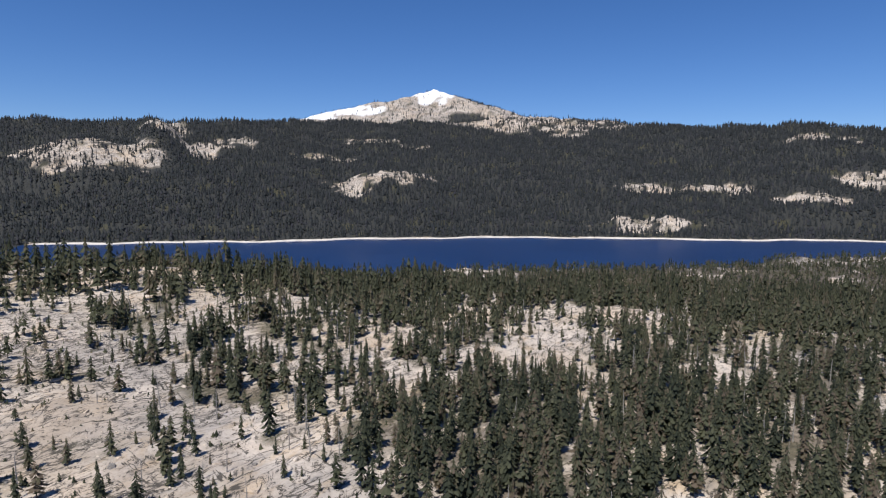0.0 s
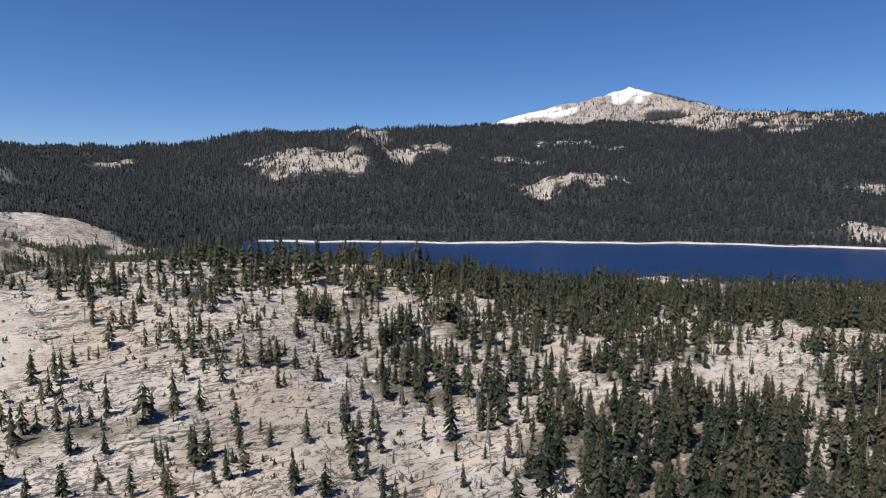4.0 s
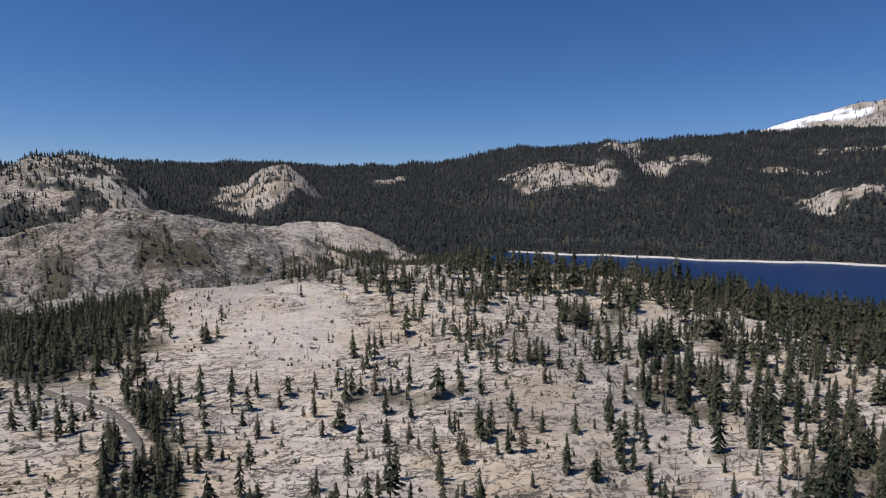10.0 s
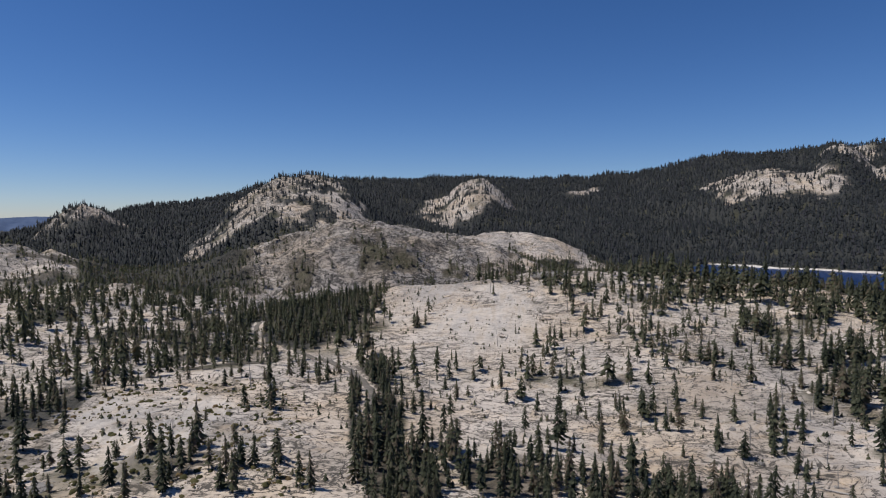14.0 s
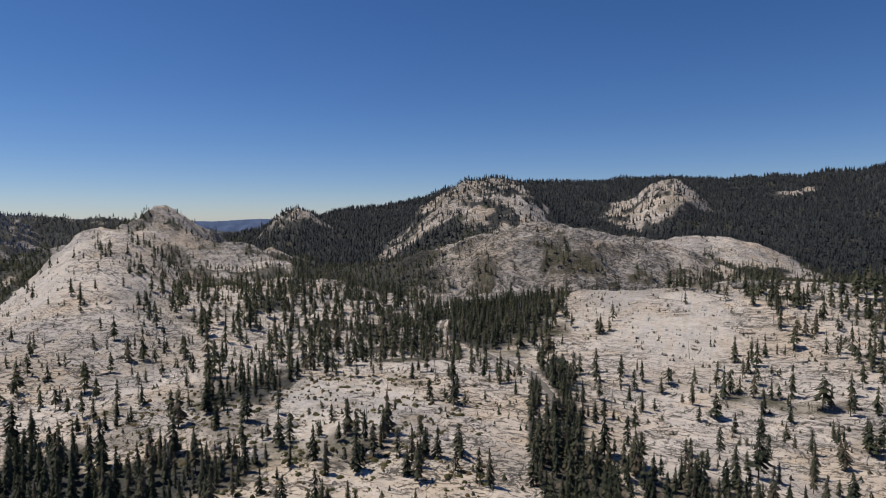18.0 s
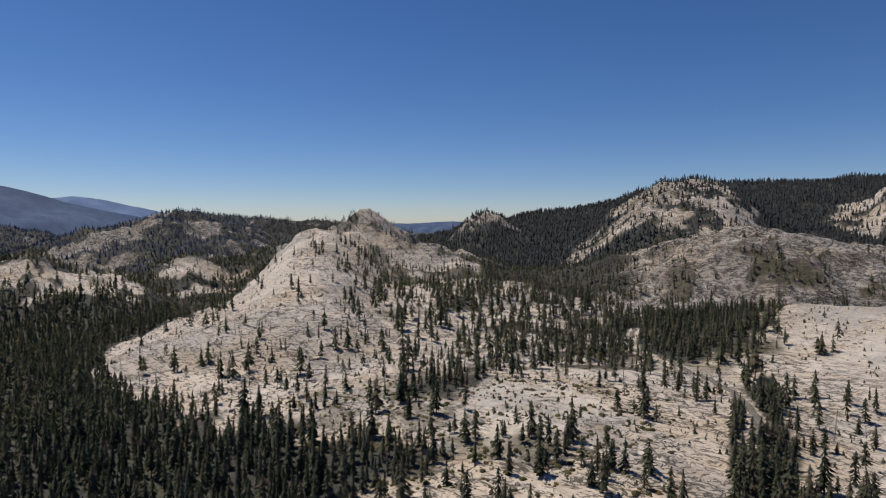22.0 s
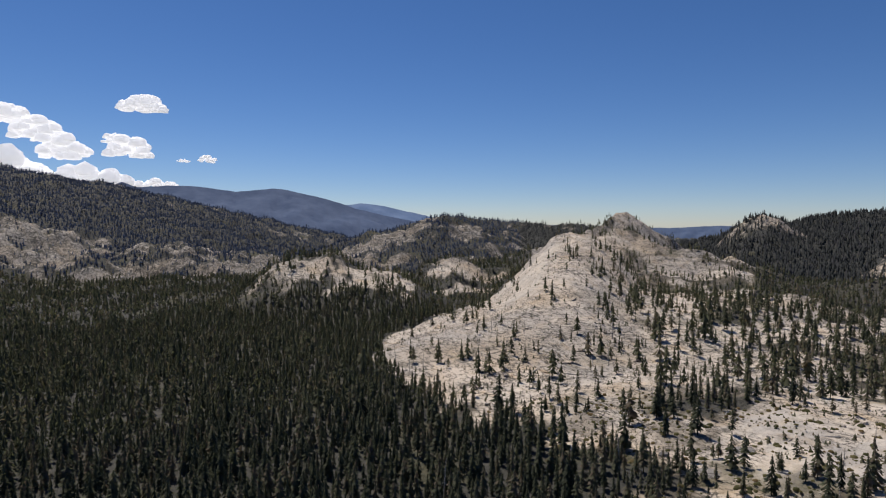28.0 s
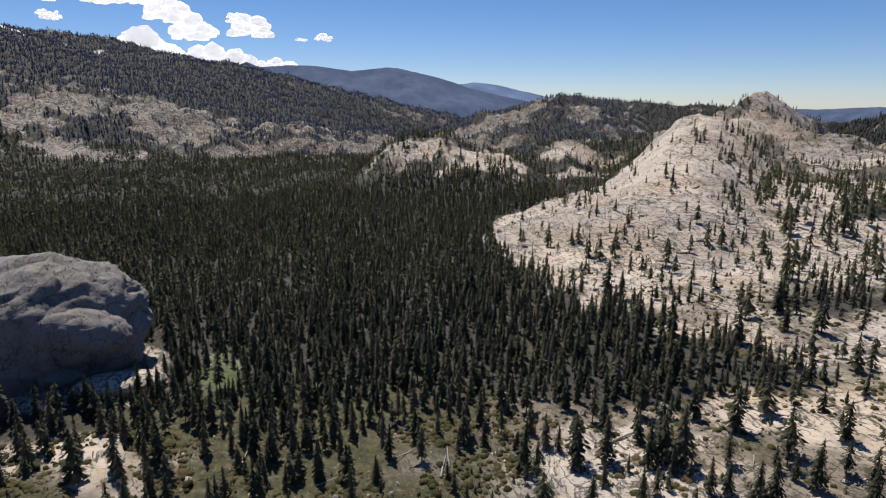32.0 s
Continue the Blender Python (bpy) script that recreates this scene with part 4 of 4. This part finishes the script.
crag_rock = tagged(new("granite_outcrop"), "dark grey granite outcrop with an overhanging brow", "rock outcrop")
ox, oy = polar(153.4, 240)
rock_mass("rock_body", crag_rock, (49, 26, 38), 1, GREYROCK, pose(ox, oy, 21, 4, 0, 155), 0.5, 6, rough=1.3)
bx, by = polar(148.6, 220)
rock_mass("overhanging_block", crag_rock, (17, 9, 12), 2, GREYROCK, pose(bx, by, 27, 8, 14, 150), 0.5)
bx, by = polar(145.6, 214)
rock_mass("sloping_apron", crag_rock, (14, 9, 4), 3, ROCK, pose(bx, by, 10, -6, 6, 150), 0.0, 5, "pale smooth granite apron")

for laz, lr, size, seed in ((37.1, 527, (15, 8, 5.5), 5), (29.4, 481, (12, 7, 3.6), 6), (33.2, 505, (9, 6, 3.2), 7), (78.8, 238, (5, 3.5, 1.8), 8), (81.5, 214, (5, 4, 1.6), 9)):
    ledge_rock = tagged(new("granite_ledge"), "dark grey jointed granite ledge among the pines", "rock outcrop", "dark ledges on the slab")
    lx0, ly0 = polar(laz, lr)
    rock_mass("rock_body", ledge_rock, size, seed, GREYROCK, pose(lx0, ly0, ground_z(lx0, ly0) - 0.15 * size[2], 3, -4, laz + 8), 0.1, 5, rough=2.6)


def road_strip():
    pts = [Vector((*p, 0)) for p in ROAD]
    line = []
    for k in range(len(pts) - 1):
        a, b, c, d = pts[max(k - 1, 0)], pts[k], pts[k + 1], pts[min(k + 2, len(pts) - 1)]
        for q in range(10):
            t = q / 10
            line.append(0.5 * (2 * b + (c - a) * t + (2 * a - 5 * b + 4 * c - d) * t * t + (3 * b - a - 3 * c + d) * t ** 3))
    co, fa = [], []
    for k, p in enumerate(line):
        d = (line[min(k + 1, len(line) - 1)] - line[max(k - 1, 0)]).normalized()
        side = Vector((-d.y, d.x, 0))
        for j, w in enumerate((-2.0, -1.6, -0.8, 0, 0.8, 1.6, 2.0)):
            q = p + side * (w + 0.25 * noise.noise(Vector((k * 0.3, j * 0.2, 2))))
            co.append((q.x, q.y, (-0.5 if j in (0, 6) else 0.45)))
    z = height(np.array([c[0] for c in co]), np.array([c[1] for c in co]))
    z = z.reshape(-1, 7)
    zs = np.maximum(z.max(1, keepdims=True) * 0.6 + z * 0.4, z)
    zz = (zs + np.array([-1.2, 0.35, 0.42, 0.45, 0.42, 0.35, -1.2])).ravel()
    co = [(c[0], c[1], float(h)) for c, h in zip(co, zz)]
    for k in range(len(line) - 1):
        fa += [(k * 7 + j, k * 7 + j + 1, k * 7 + 8 + j, k * 7 + 7 + j) for j in range(6)]
    surface("road", co, fa, GRAVEL, "narrow grey gravel road winding over granite", "road", "structure")


road_strip()


# ---- boulders and loose plates of granite ----
def boulder_mesh(seed, flat):
    bm = bmesh.new()
    bmesh.ops.create_icosphere(bm, subdivisions=2, radius=1)
    off = Vector((seed * 3.1, seed * 1.7, 0))
    for v in bm.verts:
        p = v.co.copy()
        s = 1 + 0.35 * noise.noise(p * 0.9 + off) + 0.12 * noise.noise(p * 2.7 + off)
        q = p * s
        v.co = Vector((q.x, q.y * 0.75, max(-0.35, min(q.z, 0.55)) * flat))
    me = bpy.data.meshes.new("boulder")
    bm.to_mesh(me)
    bm.free()
    me.materials.append(ROCK if seed % 3 else GREYROCK)
    return me


def plate_mesh(seed):
    """A sheet of split granite: an uneven polygon with a broken edge."""
    rng = random.Random(seed)
    n = rng.randint(7, 10)
    ring = [(math.cos(a * 6.283 / n) * rng.uniform(0.75, 1.2), math.sin(a * 6.283 / n) * rng.uniform(0.4, 0.7)) for a in range(n)]
    co = [(x * 1.06, y * 1.06, -0.5) for x, y in ring] + [(x, y, 0.10 + rng.uniform(-0.02, 0.02)) for x, y in ring] + [(x * 0.9, y * 0.9, 0.15) for x, y in ring] + [(0, 0, 0.17)]
    fa = []
    for lv in range(2):
        fa += [(lv * n + a, lv * n + (a + 1) % n, (lv + 1) * n + (a + 1) % n, (lv + 1) * n + a) for a in range(n)]
    fa += [(2 * n + a, 2 * n + (a + 1) % n, 3 * n) for a in range(n)]
    me = bpy.data.meshes.new("granite_plate")
    me.from_pydata(co, [], fa)
    me.materials.append(ROCK)
    return me


rocks = [boulder_mesh(k, 1.0 if k % 2 else 0.7) for k in range(8)]
plates = [plate_mesh(k) for k in range(6)]
rr = np.random.default_rng(21)


def open_places(n, r0, r1, az0, az1, limit, seed):
    g = np.random.default_rng(seed)
    az, r = np.radians(g.uniform(az0, az1, n * 6)), np.sqrt(g.uniform(r0 ** 2, r1 ** 2, n * 6))
    x, y = -r * np.sin(az), r * np.cos(az)
    ok = cover(x, y) < limit
    x, y = x[ok][:n], y[ok][:n]
    z = height(x, y)
    nx = (height(x + 2, y) - z) / 2
    ny = (height(x, y + 2) - z) / 2
    return x, y, z, nx, ny


for k, (x, y, z, nx, ny) in enumerate(zip(*open_places(130, 170, 420, 5, 104, 0.5, 31))):
    s = 0.6 + 1.6 * rr.random() ** 3
    ob = tagged(new("boulder", rocks[k % len(rocks)]), "rounded granite boulder lying on bare rock", "boulder", "boulders on the slabs")
    ob.matrix_world = Matrix.Translation((x, y, z + 0.1 * s)) @ pose(0, 0, 0, rr.uniform(-8, 8), rr.uniform(-8, 8), rr.uniform(0, 360)) @ Matrix.Scale(s, 4)
for k, (x, y, z, nx, ny) in enumerate(zip(*open_places(220, 170, 480, 8, 104, 0.4, 32))):
    s = 1.8 + 4.2 * rr.random() ** 2
    ob = tagged(new("granite_plate", plates[k % len(plates)]), "split granite plate with a broken dark edge on bare slab", "rock slab", "granite plates on the slabs")
    up = Vector((-nx, -ny, 1)).normalized().to_track_quat("Z", "Y").to_matrix().to_4x4()
    ob.matrix_world = Matrix.Translation((x, y, z + 0.1)) @ up @ pose(0, 0, 0, 0, 0, 41 + rr.uniform(-35, 35)) @ Matrix.Diagonal((s, s, 1.6 + 0.25 * s, 1))


def tri_blob(rng, n=9):
    """A low shrub or stone, 1 m across, from a dozen faces."""
    co = [(0.5 * math.cos(a * 6.283 / 6) * rng.uniform(0.7, 1.2), 0.5 * math.sin(a * 6.283 / 6) * rng.uniform(0.7, 1.2), -0.05) for a in range(6)]
    co += [(0.36 * math.cos(a * 6.283 / 6 + 0.5) * rng.uniform(0.6, 1.2), 0.36 * math.sin(a * 6.283 / 6 + 0.5) * rng.uniform(0.6, 1.2), 0.32 * rng.uniform(0.7, 1.4)) for a in range(6)]
    co.append((0, 0, 0.5))
    fa = [(a, (a + 1) % 6, 6 + a) for a in range(6)] + [((a + 1) % 6, 6 + (a + 1) % 6, 6 + a) for a in range(6)] + [(6 + a, 6 + (a + 1) % 6, 12) for a in range(6)]
    return np.array(co), fa


blobs = [tri_blob(rng0) for k in range(8)]
for count, ra, rb, aza, azb, seed, label in ((5200, 100, 215, 104, 156, 45, "low olive-green brush on stony ground below the outcrop"),
                                             (3200, 110, 300, 60, 104, 49, "low olive-green brush in the hollows of the ledges")):
    kx, ky, kz, _, _ = open_places(count, ra, rb, aza, azb, 0.75, seed)
    kg = np.random.default_rng(seed)
    thick = fbm(kx, ky, 14, 4, 47) > -0.1
    scatter("brush", blobs, np.column_stack([kx, ky, kz, 0.4 + 1.5 * kg.random(len(kx)) ** 2, kg.uniform(0.9, 1.9, len(kx))])[thick], SHRUB, label, "shrubs", seed + 1)
for name, mat, n, r0, r1, lim, s0, s1, seed, label, cat in (
        ("low_shrubs", NEEDLES, 15000, 120, 640, 0.75, 0.5, 2.6, 41, "low dark shrubs and seedlings in the joints of the granite", "shrubs"),
        ("loose_stones", ROCK, 7000, 120, 560, 0.8, 0.4, 1.7, 42, "loose pale granite stones strewn over the slabs", "stones"),
        ("dark_stones", GREYROCK, 3000, 120, 700, 0.8, 0.4, 1.8, 43, "weathered grey stones along the ledges", "stones")):
    x, y, z, nx, ny = open_places(n, r0, r1, -50, 156, lim, seed)
    g = np.random.default_rng(seed)
    keep = fbm(x, y, 30, 4, seed) > -0.15
    size = s0 + (s1 - s0) * g.random(len(x)) ** 2.5
    scatter(name, far_kinds if mat is NEEDLES else blobs, np.column_stack([x, y, z, size, g.uniform(0.8, 1.6, len(x)) * (2.0 if mat is NEEDLES else 1.0)])[keep], mat, label, cat, seed)

# ---- dead trees and fallen logs ----
snags = [snag(rng0) for k in range(4)]
snag_meshes = [mesh_from("dead_tree", co, fa, DEADWOOD) for co, fa in snags]
sx, sy, sz = (np.concatenate(v) for v in zip(open_places(190, 165, 480, -46, 20, 1.1, 51)[:3], open_places(40, 165, 520, 20, 110, 1.1, 52)[:3]))
for k, (x, y, z) in enumerate(zip(sx, sy, sz)):
    h = rr.uniform(7, 15)
    ob = tagged(new("dead_tree", snag_meshes[k % 4]), "bleached grey dead tree with broken limbs", "dead tree", "dead trees among the pines")
    ob.matrix_world = Matrix.Translation((x, y, z)) @ pose(0, 0, 0, rr.uniform(-4, 4), rr.uniform(-4, 4), rr.uniform(0, 360)) @ Matrix.Scale(h, 4)


def log_mesh(seed):
    rng = random.Random(seed)
    co, fa, n = [], [], 7
    for k in range(6):
        w = 0.032 * (1 - 0.13 * k)
        for a in range(n):
            co.append((k / 5, w * math.cos(a * 6.283 / n) * rng.uniform(0.9, 1.1) + 0.012 * math.sin(k), w * math.sin(a * 6.283 / n) + 0.02))
    for k in range(5):
        fa += [(k * n + a, k * n + (a + 1) % n, (k + 1) * n + (a + 1) % n, (k + 1) * n + a) for a in range(n)]
    return mesh_from("fallen_log", np.array(co), fa + [tuple(range(n))[::-1], tuple(range(5 * n, 6 * n))], DEADWOOD)


logs = [log_mesh(k) for k in range(3)]
gx, gy, gz, gnx, gny = open_places(60, 125, 400, 0, 150, 0.95, 61)
for k, (x, y, z, nx, ny) in enumerate(zip(gx, gy, gz, gnx, gny)):
    up = Vector((-nx, -ny, 1)).normalized().to_track_quat("Z", "Y").to_matrix().to_4x4()
    ob = tagged(new("fallen_log", logs[k % 3]), "bleached fallen log lying on the ground", "log", "fallen logs")
    ob.matrix_world = Matrix.Translation((x, y, z)) @ up @ pose(0, 0, 0, 0, 0, rr.uniform(0, 360)) @ Matrix.Scale(rr.uniform(6, 12), 4)


# ---- clouds ----
def cloud(az, el, width, tall, seed, puffs=16):
    rng = random.Random(seed)
    puffs = int(puffs * 2.4)
    bm = bmesh.new()
    aspect = tall / width
    for k in range(puffs):
        u = -0.85 + 1.7 * (k + rng.random() * 0.6) / puffs
        top = (1 - u * u) ** 0.6
        s = rng.uniform(0.10, 0.34) * (0.45 + 0.55 * top) * min(1.0, aspect * 1.3)
        centre = Vector((u, rng.uniform(-0.2, 0.2), rng.uniform(0.0, 0.75) * top * aspect + 0.3 * s))
        made = bmesh.ops.create_icosphere(bm, subdivisions=3 if s > 0.2 else 2, radius=1)["verts"]
        soft = 0.9 if s > 0.2 else 1.1
        for v in made:
            p = v.co.copy()
            n = p * 1.6 + Vector((seed * 2.3, k * 1.9, 0))
            w = 1 + 0.22 * soft * noise.fractal(n * 1.3, 0.9, 2.1, 4)
            p.z = p.z if p.z > -0.25 else -0.25 + (p.z + 0.25) * 0.25
            v.co = centre + Vector((p.x * 1.15, p.y, p.z)) * s * w
    ob = bm_object("cloud", bm, CLOUD, "small white fair-weather cumulus cloud", "cloud", "clouds over the range")
    x, y = polar(az, 4600)
    ob.matrix_world = pose(x, y, 100 + 4600 * math.tan(radians(el)), 0, 0, az) @ Matrix.Scale(width, 4)


cloud(131.4, 9.35, 150, 120, 1)
cloud(132.4, 5.5, 150, 150, 2)
cloud(133.6, 6.6, 70, 90, 12, 8)
cloud(126.4, 5.35, 62, 45, 3, 9)
cloud(128.3, 5.3, 50, 25, 4, 7)
cloud(137.0, 5.1, 150, 160, 5)
cloud(138.8, 6.4, 150, 170, 6)
cloud(140.8, 7.6, 150, 130, 7)
cloud(144.5, 7.6, 260, 110, 8)
cloud(149.0, 7.4, 220, 130, 9)
cloud(147.2, 6.1, 70, 90, 14, 8)
cloud(142.0, 2.6, 330, 230, 10, 22)
cloud(136.0, 2.6, 360, 150, 11, 22)
cloud(130.5, 2.6, 260, 90, 13, 16)


# ---- the ranges at the end of the valley, haze put into their blue ----
def range_strip(nodes, r, depth, mat, label, seed):
    azs = np.arange(nodes[0][0], nodes[-1][0], 0.12)
    crest = np.interp(azs, [n[0] for n in nodes], [n[1] for n in nodes])
    co, fa, rows = [], [], 14
    for k in range(rows):
        f = k / (rows - 1)
        rr_ = r - depth * f
        a = np.radians(azs)
        x, y = -rr_ * np.sin(a), rr_ * np.cos(a)
        z = 100 + r * np.tan(np.radians(crest)) - (160 + crest * 40) * f ** 0.9 + fbm(x, y, 220, 5, seed) * (12 + 70 * f * (1 - f) * 2)
        co += list(zip(x, y, z))
    n = len(azs)
    fa = [(k * n + j, k * n + j + 1, (k + 1) * n + j + 1, (k + 1) * n + j) for k in range(rows - 1) for j in range(n - 1)]
    surface("backdrop", co, fa, mat, label, "mountain range", "structure")


range_strip(((103, -0.6), (107, 0.9), (110.5, 1.6), (113, 1.9), (115, 1.75), (118, 1.9), (124, 1.6)), 4700, 500, RANGE2, "mountain range far off, painted pale haze blue", 5)
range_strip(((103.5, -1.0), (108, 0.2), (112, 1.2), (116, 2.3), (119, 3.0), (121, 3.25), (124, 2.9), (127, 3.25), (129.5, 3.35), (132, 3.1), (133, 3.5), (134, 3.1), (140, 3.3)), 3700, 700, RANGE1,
            "wooded mountain range beyond the valley, painted haze blue", 6)
range_strip(((72, -0.5), (76, -0.25), (80, -0.1), (84, -0.25), (88, -0.3), (93, -0.1), (100, -0.2)), 4500, 500, RANGE1, "wooded ridge far down the valley, painted haze blue", 7)
